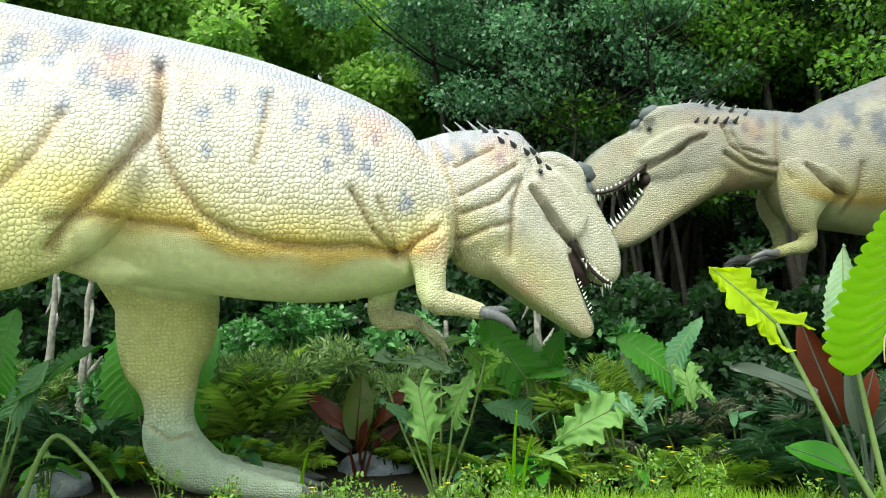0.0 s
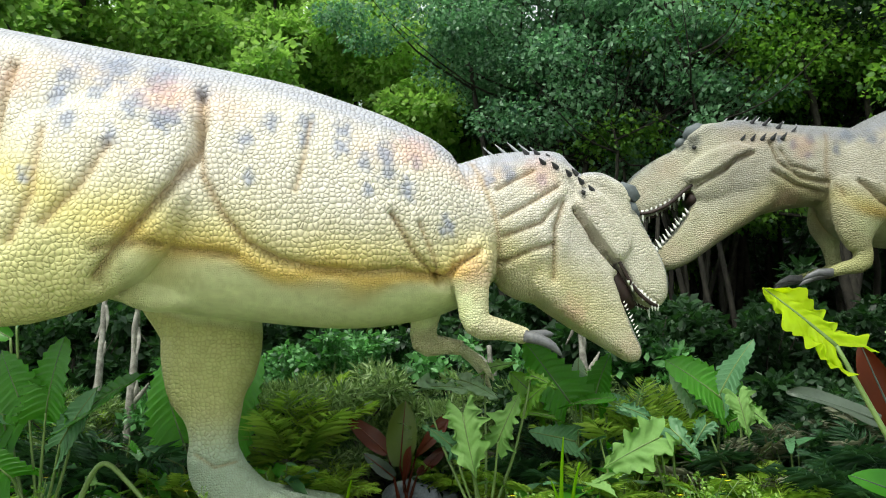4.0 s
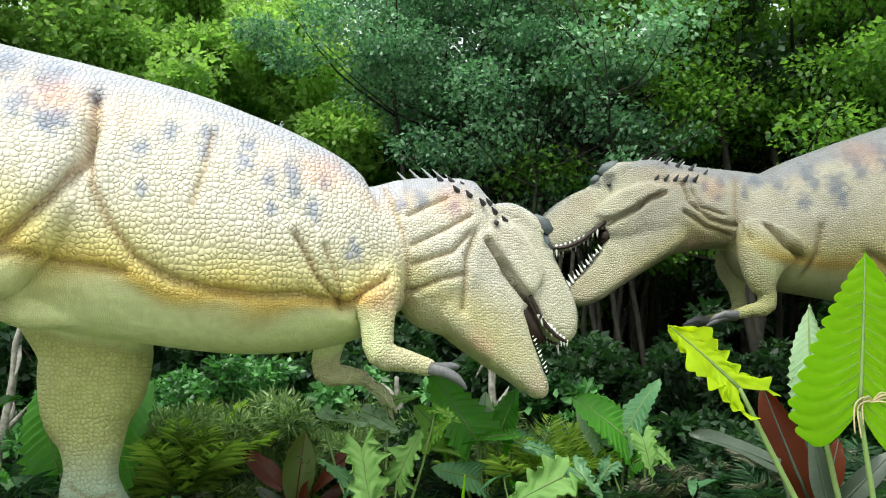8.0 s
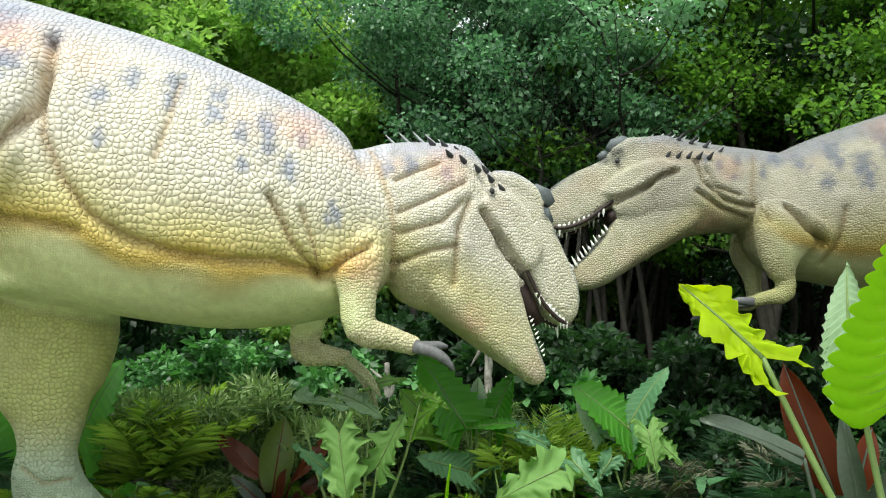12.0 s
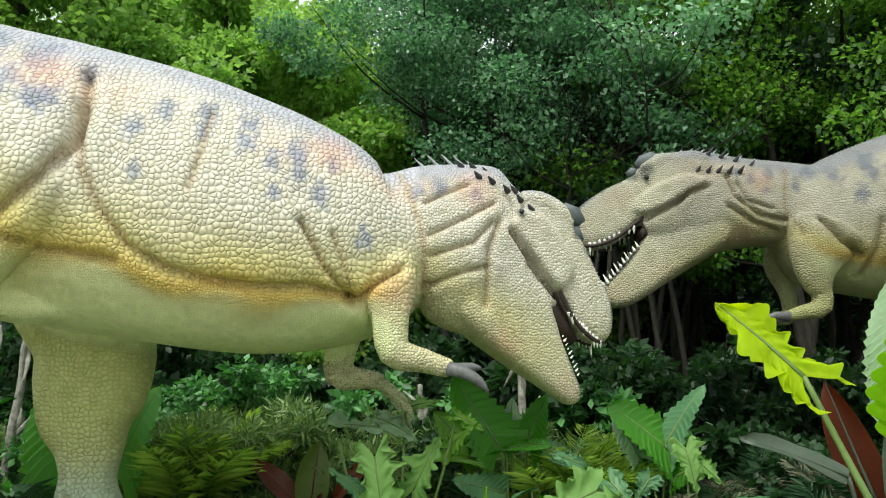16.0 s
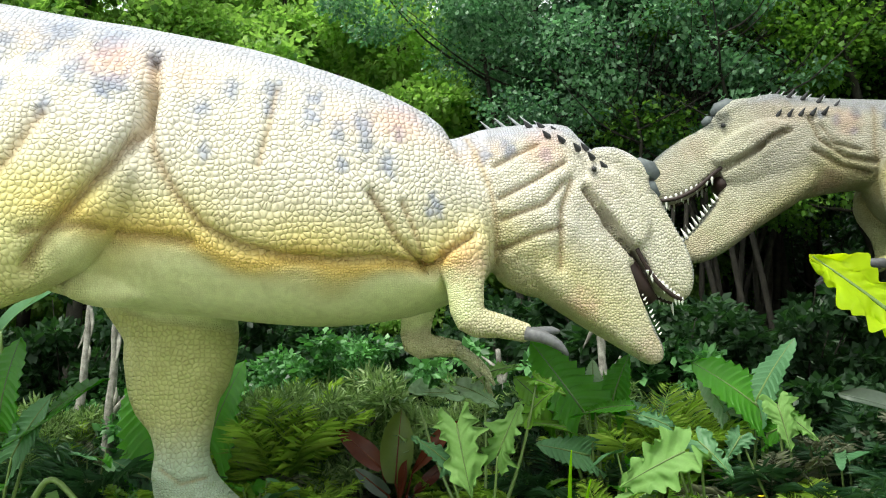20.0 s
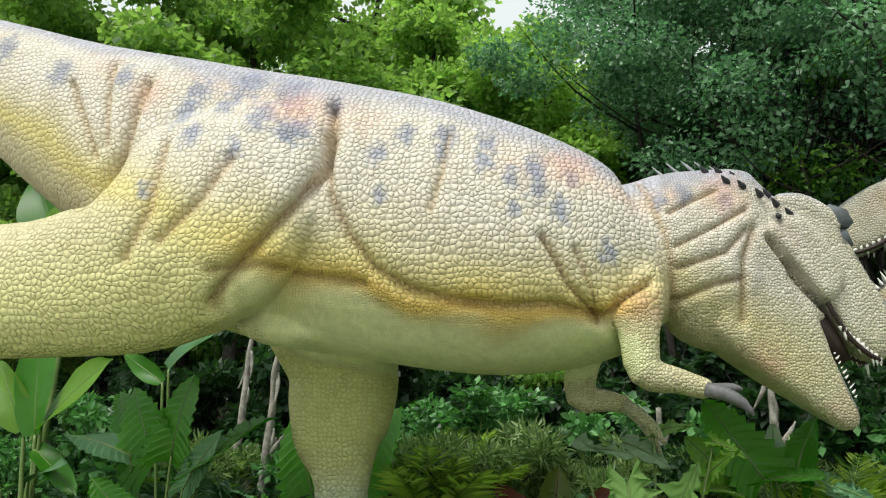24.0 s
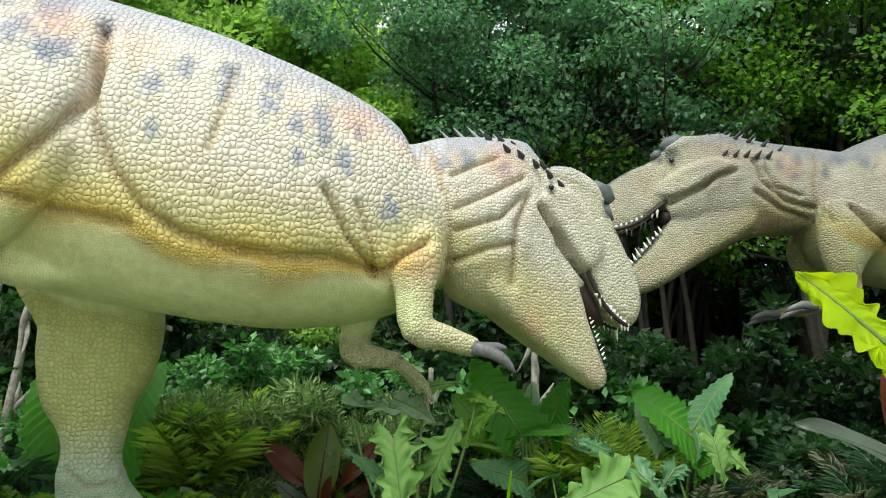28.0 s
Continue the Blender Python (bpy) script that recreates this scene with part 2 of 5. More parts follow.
TARO_PALE = leaf_stuff("pale_variegated_leaf", (0.14, 0.3, 0.13), (0.38, 0.5, 0.32), (0.3, 0.5, 0.2), 0.4, 0.3, True)
FAN = leaf_stuff("lobed_leaf", (0.15, 0.31, 0.07), (0.33, 0.52, 0.18), (0.32, 0.56, 0.1), 0.55, 0.42, True, 0.2)
STALK = leaf_stuff("green_stalk", (0.10, 0.17, 0.04), (0.20, 0.29, 0.09), (0.15, 0.25, 0.05), 0.4, 0.1, True)
RED = leaf_stuff("dark_red_leaf", (0.028, 0.008, 0.004), (0.14, 0.03, 0.008), (0.4, 0.06, 0.008), 0.5, 0.28, True, 0.15)
RED_BRIGHT = leaf_stuff("orange_red_leaf", (0.045, 0.012, 0.008), (0.19, 0.045, 0.018), (0.42, 0.07, 0.02), 0.36, 0.3, True)
GREYPLUM = leaf_stuff("grey_plum_leaf", (0.022, 0.034, 0.028), (0.1, 0.13, 0.095), (0.08, 0.06, 0.03), 0.42, 0.15, True, 0.35)
GRASS = leaf_stuff("grass_blade", (0.14, 0.28, 0.02), (0.42, 0.6, 0.05), (0.4, 0.62, 0.05), 0.5, 0.35)
DRY_FIBRE = plain_stuff("dry_fibre", (0.50, 0.42, 0.22), 0.7, 0.4)
FLOWER = plain_stuff("yellow_petal", (0.75, 0.62, 0.02), 0.5)

# ---- building helpers ----


def mesh_of(name, verts, faces, mats, index=None):
    me = bpy.data.meshes.new(name)
    me.from_pydata([tuple(v) for v in verts], [], [tuple(f) for f in faces])
    for m in mats:
        me.materials.append(m)
    if index is not None:
        me.polygons.foreach_set("material_index", np.asarray(index, np.int32))
    me.polygons.foreach_set("use_smooth", np.ones(len(me.polygons), bool))
    me.update()
    return me


def part(name, me, parent=None, label=""):
    ob = new(name, me)
    ob.parent = parent
    return tagged(ob, label)


def thing(name, x, y, z=0.0, turn=0.0, label="", category="", group="", kind=""):
    ob = new(name)
    ob.matrix_world = pose(x, y, z, 0, 0, turn)
    return tagged(ob, label, category, group, kind)


def tube(rows, sides=20, power=2.3, across=(0, 1, 0)):
    """Rings along a bent axis. Rows: centre (3), half height, half width. Returns verts and faces, closed at both ends."""
    rows = np.array(rows, float)
    c = rows[:, :3]
    tan = np.gradient(c, axis=0)
    tan /= np.linalg.norm(tan, axis=1)[:, None]
    verts, faces = [], []
    a = np.arange(sides) * 2 * np.pi / sides
    ca, sa = np.cos(a), np.sin(a)
    ca, sa = np.sign(ca) * np.abs(ca) ** (2 / power), np.sign(sa) * np.abs(sa) ** (2 / power)
    for p, d, (h, w) in zip(c, tan, rows[:, 3:5]):
        side = np.array(across, float) - d * np.dot(across, d)
        side /= np.linalg.norm(side)
        up = np.cross(side, d)
        verts += list(p + np.outer(ca * w, side) + np.outer(sa * h, up))
    n = len(rows)
    for i in range(n - 1):
        for j in range(sides):
            k = (j + 1) % sides
            faces.append((i * sides + j, i * sides + k, (i + 1) * sides + k, (i + 1) * sides + j))
    verts += [c[0] - tan[0] * rows[0, 3] * 0.3, c[-1] + tan[-1] * rows[-1, 3] * 0.3]
    for j in range(sides):
        k = (j + 1) % sides
        faces.append((n * sides, k, j))
        faces.append((n * sides + 1, (n - 1) * sides + j, (n - 1) * sides + k))
    return verts, faces


def smooth_rows(rows, step=3):
    """More rows between the given ones, along a smooth curve."""
    rows = np.array(rows, float)
    out = []
    for i in range(len(rows) - 1):
        p0, p1, p2, p3 = rows[max(i - 1, 0)], rows[i], rows[i + 1], rows[min(i + 2, len(rows) - 1)]
        for s in np.arange(step) / step:
            out.append(0.5 * (2 * p1 + (p2 - p0) * s + (2 * p0 - 5 * p1 + 4 * p2 - p3) * s**2 + (3 * p1 - p0 - 3 * p2 + p3) * s**3))
    out.append(rows[-1])
    out = np.array(out)
    out[:, 3:] = out[:, 3:].clip(0.004)
    return out


class Heap:
    """Gathers pieces of one mesh."""

    def __init__(self):
        self.v, self.f, self.m = [], [], []

    def add(self, vf, mat=0):
        n = len(self.v)
        self.v += list(vf[0])
        self.f += [tuple(i + n for i in f) for f in vf[1]]
        self.m += [mat] * len(vf[1])
        return self

    def mesh(self, name, *mats):
        return mesh_of(name, self.v, self.f, mats, self.m)


def cone(base, tip, r, sides=7, bend=0.0):
    """A tooth, spike or claw: a bent cone."""
    base, tip = np.array(base, float), np.array(tip, float)
    d = tip - base
    rows = []
    for s in (-0.25, 0.0, 0.35, 0.7, 0.95):
        p = base + d * s + np.array([0, 0, bend]) * s * s
        w = r * (1 - max(s, 0)) ** 0.75 + 0.001
        rows.append((*p, w, w))
    across = (0, 1, 0) if abs(d[1]) < 0.8 * np.linalg.norm(d) else (1, 0, 0)
    return tube(rows, sides, 2.0, across)


def upright(rows):
    """Trunk rows (u, top, bottom, half width) as tube rows."""
    return [(u, 0, (a + b) / 2, (a - b) / 2, w) for u, a, b, w in rows]


def pillow(outline, width, soft=0.10):
    """A rounded plate from its side view (along, up): width(u, z) is its half thickness at each place."""
    o = np.array(outline, float)
    n = len(o)
    fine = []
    for i in range(n):
        p0, p1, p2, p3 = o[i - 1], o[i], o[(i + 1) % n], o[(i + 2) % n]
        for q in (0.0, 0.34, 0.67):
            fine.append(0.5 * (2 * p1 + (p2 - p0) * q + (2 * p0 - 5 * p1 + 4 * p2 - p3) * q**2 + (3 * p1 - p0 - 3 * p2 + p3) * q**3))
    o, m = np.array(fine), len(fine)
    c = o.mean(0)
    verts, faces = [], []
    rings = [(1 - 5 * soft, 1.0), (1 - 2.2 * soft, 0.97), (1 - 0.9 * soft, 0.86), (1 - 0.25 * soft, 0.66), (1.0, 0.35), (1.0, -0.35), (1 - 0.25 * soft, -0.66), (1 - 0.9 * soft, -0.86), (1 - 2.2 * soft, -0.97), (1 - 5 * soft, -1.0)]
    for shrink, side in rings:
        for u, z in c + (o - c) * shrink:
            verts.append((u, side * width(u, z), z))
    for k in range(len(rings) - 1):
        faces += [(k * m + i, k * m + (i + 1) % m, (k + 1) * m + (i + 1) % m, (k + 1) * m + i) for i in range(m)]
    for side, first in ((1, 0), (-1, (len(rings) - 1) * m)):
        verts.append((c[0], side * width(*c), c[1]))
        faces += [(len(verts) - 1, first + (i + 1) % m, first + i) if side > 0 else (len(verts) - 1, first + i, first + (i + 1) % m) for i in range(m)]
    return verts, faces


def fused(name, tubes, voxel, smooth, plates=()):
    """One closed skin round overlapping tubes and plates."""
    h = Heap()
    for vf in plates:
        h.add(vf)
    for rows, sides, *power in tubes:
        h.add(tube(smooth_rows(rows), sides, *power))
    ob = bpy.data.objects.new(name, h.mesh(name))
    scene.collection.objects.link(ob)
    r = ob.modifiers.new("remesh", "REMESH")
    r.mode, r.voxel_size = "VOXEL", voxel
    s = ob.modifiers.new("smooth", "SMOOTH")
    s.factor, s.iterations = 0.5, smooth
    me = bpy.data.meshes.new_from_object(ob.evaluated_get(bpy.context.evaluated_depsgraph_get()))
    old = ob.data
    bpy.data.objects.remove(ob)
    bpy.data.meshes.remove(old)
    n = len(me.vertices)
    co, no = np.empty(n * 3, np.float32), np.empty(n * 3, np.float32)
    me.vertices.foreach_get("co", co), me.vertices.foreach_get("normal", no)
    q = [tuple(p.vertices) for p in me.polygons]
    bpy.data.meshes.remove(me)
    return co.reshape(-1, 3).astype(float), no.reshape(-1, 3).astype(float), q


def line_gap(p, line):
    """Distance of points (n, 2) from a bent line."""
    best = np.full(len(p), 9.0)
    line = np.array(line, float)
    for a, b in zip(line[:-1], line[1:]):
        d = b - a
        s = ((p - a) @ d / (d @ d)).clip(0, 1)
        best = np.minimum(best, np.linalg.norm(p - a - s[:, None] * d, axis=1))
    return best


def blend(c, colour, amount):
    return c + (np.array(colour) - c) * np.clip(amount, 0, 1)[:, None]


def step(x, a, b):
    s = np.clip((x - a) / (b - a), 0, 1)
    return s * s * (3 - 2 * s)

# ---- the two dinosaur statues ----

# Rows of trunks: along, top, bottom, half width. Rows of limbs and heads: centre (along, across, up), half height, half width.
FIRST_TRUNK = [(-8.5, 5.95, 5.80, 0.05), (-7, 5.80, 5.40, 0.17), (-5.5, 5.55, 4.92, 0.30), (-4.3, 5.33, 4.42, 0.42), (-3.4, 5.15, 4.10, 0.54),
               (-2.4, 4.86, 3.36, 0.74), (-1.5, 4.66, 2.72, 0.90), (-0.8, 4.51, 2.27, 0.95), (-0.3, 4.40, 2.10, 0.96), (0.45, 4.23, 1.98, 0.98),
               (1.0, 4.05, 1.90, 0.97), (1.5, 3.87, 1.87, 0.92), (2.0, 3.65, 1.94, 0.80), (2.32, 3.48, 2.10, 0.66), (2.5, 3.32, 2.35, 0.50)]
FIRST_NECK = [(2.0, 3.42, 2.25, 0.45), (2.4, 3.45, 2.30, 0.46), (2.7, 3.55, 2.26, 0.45), (3.0, 3.59, 2.10, 0.45), (3.25, 3.53, 2.05, 0.39), (3.5, 3.34, 2.2, 0.31)]
# Side views of the head's plates: skull with snout, cheek plate under the eye, lower jaw with the cheek behind it.
FIRST_SKULL = [(3.38, 3.20), (3.53, 3.29), (3.66, 3.30), (3.80, 3.24), (3.92, 3.14), (4.05, 2.94), (4.14, 2.77), (4.24, 2.58), (4.33, 2.42), (4.38, 2.25), (4.36, 2.08), (4.26, 1.99), (4.13, 2.04), (4.00, 2.15), (3.91, 2.29), (3.84, 2.42), (3.70, 2.58), (3.55, 2.78), (3.40, 2.94), (3.30, 3.07)]
FIRST_CHEEK = [(3.40, 2.93), (3.38, 3.03), (3.47, 3.13), (3.62, 3.11), (3.78, 2.98), (3.92, 2.78), (3.98, 2.61), (3.95, 2.50), (3.86, 2.43), (3.78, 2.46), (3.69, 2.57), (3.55, 2.75)]
FIRST_JAW = [(3.20, 2.99), (3.33, 2.88), (3.47, 2.69), (3.61, 2.49), (3.75, 2.33), (3.82, 2.18), (3.87, 2.02), (3.94, 1.86), (4.01, 1.70), (4.06, 1.59), (4.04, 1.50), (3.95, 1.47), (3.84, 1.53), (3.62, 1.67), (3.35, 1.84), (3.08, 2.04), (2.90, 2.22), (2.85, 2.45), (2.92, 2.75), (3.05, 2.95)]
SECOND_SKULL = [(1.25, 4.27), (1.40, 4.30), (1.67, 4.28), (1.84, 4.25), (1.97, 4.15), (2.08, 4.02), (2.36, 3.90), (2.60, 3.75), (2.72, 3.62), (2.74, 3.46), (2.68, 3.32), (2.58, 3.24), (2.45, 3.24), (2.30, 3.29), (2.14, 3.38), (2.02, 3.48), (1.93, 3.54), (1.75, 3.62), (1.56, 3.74), (1.35, 3.84), (1.15, 3.95), (1.12, 4.12)]
SECOND_CHEEK = [(2.02, 3.56), (1.76, 3.60), (1.56, 3.72), (1.32, 3.82), (1.26, 3.91), (1.40, 3.98), (1.65, 3.94), (1.90, 3.83), (2.06, 3.70), (2.10, 3.61)]
SECOND_JAW = [(1.91, 3.46), (1.95, 3.33), (2.03, 3.19), (2.15, 3.04), (2.32, 2.87), (2.43, 2.76), (2.44, 2.66), (2.36, 2.58), (2.22, 2.56), (2.0, 2.64), (1.73, 2.81), (1.47, 2.97), (1.13, 3.17), (0.98, 3.32), (0.98, 3.60), (1.15, 3.80), (1.35, 3.74), (1.56, 3.63), (1.75, 3.52)]


def arm(sh, el, wr, side, k=1.0):
    return [(sh[0] - 0.1, side * 0.42, sh[1] + 0.22, 0.30, 0.22), (sh[0], side * 0.52, sh[1], 0.23, 0.19), ((sh[0] + el[0]) / 2 - 0.01, side * 0.55, (sh[1] + el[1]) / 2, 0.15 * k, 0.14 * k),
            (el[0], side * 0.55, el[1], 0.13 * k, 0.13 * k), ((el[0] + wr[0]) / 2, side * 0.54, (el[1] + wr[1]) / 2, 0.095 * k, 0.10 * k), (wr[0], side * 0.53, wr[1], 0.075 * k, 0.085 * k)]


def planted_leg(u, side, shift=0.0):
    """A leg that carries the weight: shank, heel and foot, from under the belly to the ground."""
    v = side * 0.91
    return [(u - 0.30, side * 0.6, 3.3 + shift, 0.7, 0.45), (u - 0.22, side * 0.75, 2.7 + shift, 0.62, 0.46), (u, v, 2.05, 0.52, 0.42), (u, v, 1.68, 0.49, 0.40), (u - 0.02, v, 1.37, 0.41, 0.36),
            (u + 0.02, v, 1.12, 0.29, 0.29), (u + 0.03, v, 0.88, 0.235, 0.24), (u + 0.04, v, 0.68, 0.27, 0.25), (u + 0.12, v, 0.48, 0.28, 0.27), (u + 0.34, v, 0.30, 0.24, 0.30), (u + 0.60, v, 0.18, 0.16, 0.32)]


def toes(u, side, z=0.0):
    out = []
    for spread in (-0.40, 0.0, 0.40):
        v = side * 0.91 + spread * 0.6
        out.append([(u + 0.28, v - spread * 0.3, z + 0.30, 0.15, 0.12), (u + 0.62, v + spread * 0.2, z + 0.19, 0.14, 0.115), (u + 0.95, v + spread * 0.5, z + 0.13, 0.11, 0.10), (u + 1.22, v + spread * 0.7, z + 0.09, 0.075, 0.08)])
    return out


def head_parts(h, upper_edge, lower_edge, tilt_up, tilt_low, skull_w, jaw_w, n_teeth, long_up=0.09, long_low=0.09):
    """Teeth along both edges of the mouth, on both sides, and the dark lining between."""
    for edge, way, width, most in ((upper_edge, tilt_up, skull_w, long_up), (lower_edge, tilt_low, jaw_w, long_low)):
        a, b = np.array(edge[0]), np.array(edge[1])
        for side in (-1, 1):
            for i in range(n_teeth):
                s = (i + 0.5) / n_teeth
                p = a + (b - a) * s
                w = side * (width[0] + (width[1] - width[0]) * s)
                long = most * (0.75 + 0.35 * math.sin(i * 2.1 + side)) * (0.6 + 0.5 * s)
                h.add(cone((p[0], w, p[1]), (p[0] + way[0] * long, w * 0.98, p[1] + way[1] * long), 0.15 * most + 0.003 * math.sin(i * 1.7)), 1)


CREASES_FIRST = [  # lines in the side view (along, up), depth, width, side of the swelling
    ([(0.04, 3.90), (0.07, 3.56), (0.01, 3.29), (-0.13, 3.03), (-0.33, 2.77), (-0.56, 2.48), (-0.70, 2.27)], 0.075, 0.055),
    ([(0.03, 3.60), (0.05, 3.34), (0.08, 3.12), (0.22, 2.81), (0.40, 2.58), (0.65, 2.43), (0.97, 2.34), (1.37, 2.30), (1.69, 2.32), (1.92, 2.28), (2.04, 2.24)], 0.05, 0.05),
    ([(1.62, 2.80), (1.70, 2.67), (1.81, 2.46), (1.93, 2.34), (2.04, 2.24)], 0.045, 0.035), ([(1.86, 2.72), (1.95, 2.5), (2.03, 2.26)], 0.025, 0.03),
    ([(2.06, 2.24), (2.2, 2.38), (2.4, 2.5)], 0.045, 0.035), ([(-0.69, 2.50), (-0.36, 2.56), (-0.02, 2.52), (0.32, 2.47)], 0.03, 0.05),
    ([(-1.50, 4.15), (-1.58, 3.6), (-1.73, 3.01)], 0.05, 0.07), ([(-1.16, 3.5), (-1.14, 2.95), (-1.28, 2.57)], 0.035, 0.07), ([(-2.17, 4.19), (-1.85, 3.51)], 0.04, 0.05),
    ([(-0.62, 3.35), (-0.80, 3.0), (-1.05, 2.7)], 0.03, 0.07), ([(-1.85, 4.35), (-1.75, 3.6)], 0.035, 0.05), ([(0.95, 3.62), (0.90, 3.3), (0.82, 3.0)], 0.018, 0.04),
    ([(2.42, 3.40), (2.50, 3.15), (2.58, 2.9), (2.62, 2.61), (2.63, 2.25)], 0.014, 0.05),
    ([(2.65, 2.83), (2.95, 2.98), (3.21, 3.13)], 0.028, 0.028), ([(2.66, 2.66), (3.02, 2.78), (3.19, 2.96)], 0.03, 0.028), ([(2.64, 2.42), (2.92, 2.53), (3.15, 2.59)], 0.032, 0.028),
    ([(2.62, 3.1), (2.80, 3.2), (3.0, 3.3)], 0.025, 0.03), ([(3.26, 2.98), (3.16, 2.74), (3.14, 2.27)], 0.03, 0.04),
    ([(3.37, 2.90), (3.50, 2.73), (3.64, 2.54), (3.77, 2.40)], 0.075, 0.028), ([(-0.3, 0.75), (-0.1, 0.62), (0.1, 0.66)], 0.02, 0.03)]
SPOTS_FIRST = [(0.41, 3.44, 0.09), (0.62, 3.60, 0.10), (0.92, 3.62, 0.11), (0.90, 3.45, 0.08), (1.22, 3.54, 0.10), (1.20, 3.38, 0.08), (1.59, 3.16, 0.10), (1.75, 3.02, 0.09), (1.42, 2.99, 0.06), (0.44, 3.11, 0.07),
               (-1.04, 4.04, 0.13), (-0.78, 3.89, 0.12), (-1.11, 3.80, 0.13), (-0.48, 3.74, 0.13), (-0.18, 3.62, 0.14), (-0.68, 4.12, 0.16), (-0.32, 4.04, 0.17), (1.57, 3.35, 0.10), (2.1, 2.71, 0.09), (-1.22, 3.09, 0.07),
               (1.4, 3.25, 0.08), (0.05, 3.88, 0.08), (-1.7, 4.2, 0.12), (-2.3, 4.3, 0.13), (-2.9, 4.6, 0.12), (2.75, 3.25, 0.09), (2.55, 3.2, 0.07), (3.05, 3.2, 0.07), (1.85, 3.3, 0.07), (-0.28, 3.62, 0.12), (-0.95, 3.55, 0.10), (-0.62, 3.42, 0.09)]


def finish_statue(name, co, no, faces, belly, creases, spots, hip, extra, place, shade_tone, label):
    """Folds, paint and the small hard parts: one mesh."""
    p2 = co[:, [0, 2]]
    flank = step(np.abs(no[:, 1]), 0.15, 0.5)
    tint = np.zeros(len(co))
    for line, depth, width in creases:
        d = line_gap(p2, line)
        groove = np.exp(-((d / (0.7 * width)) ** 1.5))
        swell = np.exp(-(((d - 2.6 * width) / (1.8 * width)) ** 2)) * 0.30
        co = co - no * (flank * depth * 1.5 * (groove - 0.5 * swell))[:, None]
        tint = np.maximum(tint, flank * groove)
    u, v, z = co.T
    under = belly(u)
    low = under[0]
    k = (z - low) / (under[1] - low)
    wob = np.array([noise.noise(Vector(c) * 1.7) for c in co]) * 0.08
    k = k + wob
    speck = np.array([noise.noise(Vector(c) * 16) for c in co])
    paint = np.tile(np.array([0.64, 0.59, 0.38]), (len(co), 1))
    paint = blend(paint, (0.73, 0.68, 0.60), step(k, 0.26, 0.56))
    paint = blend(paint, (0.76, 0.60, 0.52), step(k, 0.66, 0.8) * step(wob, -0.02, 0.03) * 0.75)
    paint = blend(paint, (0.45, 0.45, 0.53), step(k + 0.15 * no[:, 2], 0.84, 1.02))
    paint = blend(paint, (0.70, 0.60, 0.20), np.exp(-(((k - 0.235) / 0.09) ** 2)) * (0.2 + 0.5 * step(-u, -hip[3] - 0.2, -hip[3] + 0.2)))
    trunk = step(u, hip[2] - 0.3, hip[2] + 0.2) * step(-u, -hip[3] - 0.1, -hip[3] + 0.3) * np.where(v < -0.05, step(z, low - 0.3, low - 0.2), step(z, low - 0.12, low - 0.02))
    paint = blend(paint, (0.70, 0.45, 0.05), np.exp(-(((k - 0.18) / 0.055) ** 2)) * trunk * 0.7)
    # pale green belly, brightened so the paint holds light bounced from below
    paint = blend(paint, (0.84, 0.88, 0.50), (1 - step(k, 0.06, 0.19)) * trunk)
    leg = (1 - step(z, hip[1] - 0.3, hip[1] + 0.4)) * (1 - trunk)
    # olive leg and grey-green foot, lightened to carry bounce light under the body
    paint = blend(paint, (0.66, 0.66, 0.28), leg * step(-u, -1.4, -1.2) * step(z, 0.5, 1.5) * 0.9)
    paint = blend(paint, (0.50, 0.59, 0.47), 1 - step(z, 0.65, 1.2))
    thigh = np.exp(-(((u - hip[0]) / 0.8) ** 2 + ((z - hip[1]) / 0.45) ** 2))
    paint = blend(paint, (0.58, 0.56, 0.20), thigh * 0.5 * step(np.abs(v), 0.4, 0.7))
    for a, b, r in spots:
        d = np.hypot(u - a, (z - b) * 0.72) / r + speck * 0.55
        paint = blend(paint, (0.26, 0.29, 0.41), (1 - step(d, 0.2, 1.25)) * flank * 0.8)
    for a, b, r in hip[4]:
        paint = blend(paint, (0.70, 0.36, 0.27), (1 - step(np.hypot(u - a, z - b) / r + wob * 2 + speck * 0.3, 0.1, 1.1)) * flank * 0.42)
    # brown along the creases: airbrushed paint that also carries the folds' shade
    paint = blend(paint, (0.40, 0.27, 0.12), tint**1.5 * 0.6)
    ridge = step(u, hip[5][0], hip[5][0] + 0.1) * (1 - step(np.abs(v), 0.14, 0.24)) * step(no[:, 0] * hip[5][1] + no[:, 2], 0.4, 0.7)
    paint = blend(paint, (0.24, 0.26, 0.27), ridge * 0.85)
    # dims the second statue: greyer paint, with tree shade put into the colour
    paint = paint * np.array(shade_tone)
    face = step(u, hip[3] + 1.0, hip[3] + 1.5)
    paint = blend(paint, np.array(hip[7]) * np.array(shade_tone), face * 0.5 * (1 - ridge))
    fine = (1 - step(k, 0.12, 0.24)) * trunk
    fine = np.maximum(fine, hip[6])
    fine = np.maximum(fine, step(u, hip[3] - 0.1, hip[3] + 0.3) * 0.5)
    fine = np.maximum(fine, (1 - step(z, 0.5, 0.9)) * 0.5)
    fine = np.maximum(fine, step(u, 1.7, 1.8) * (1 - step(z, 2.0, 2.2)) * 0.5)
    for a, b, r in hip[8]:
        paint = blend(paint, (0.10, 0.11, 0.10), (1 - step(np.hypot(u - a, z - b) / r + speck * 0.3, 0.4, 1.1)) * 0.75)
    n = len(co)
    h = Heap()
    h.v, h.f, h.m = list(co), list(faces), [0] * len(faces)
    base = len(h.v)
    h.v += list(extra.v)
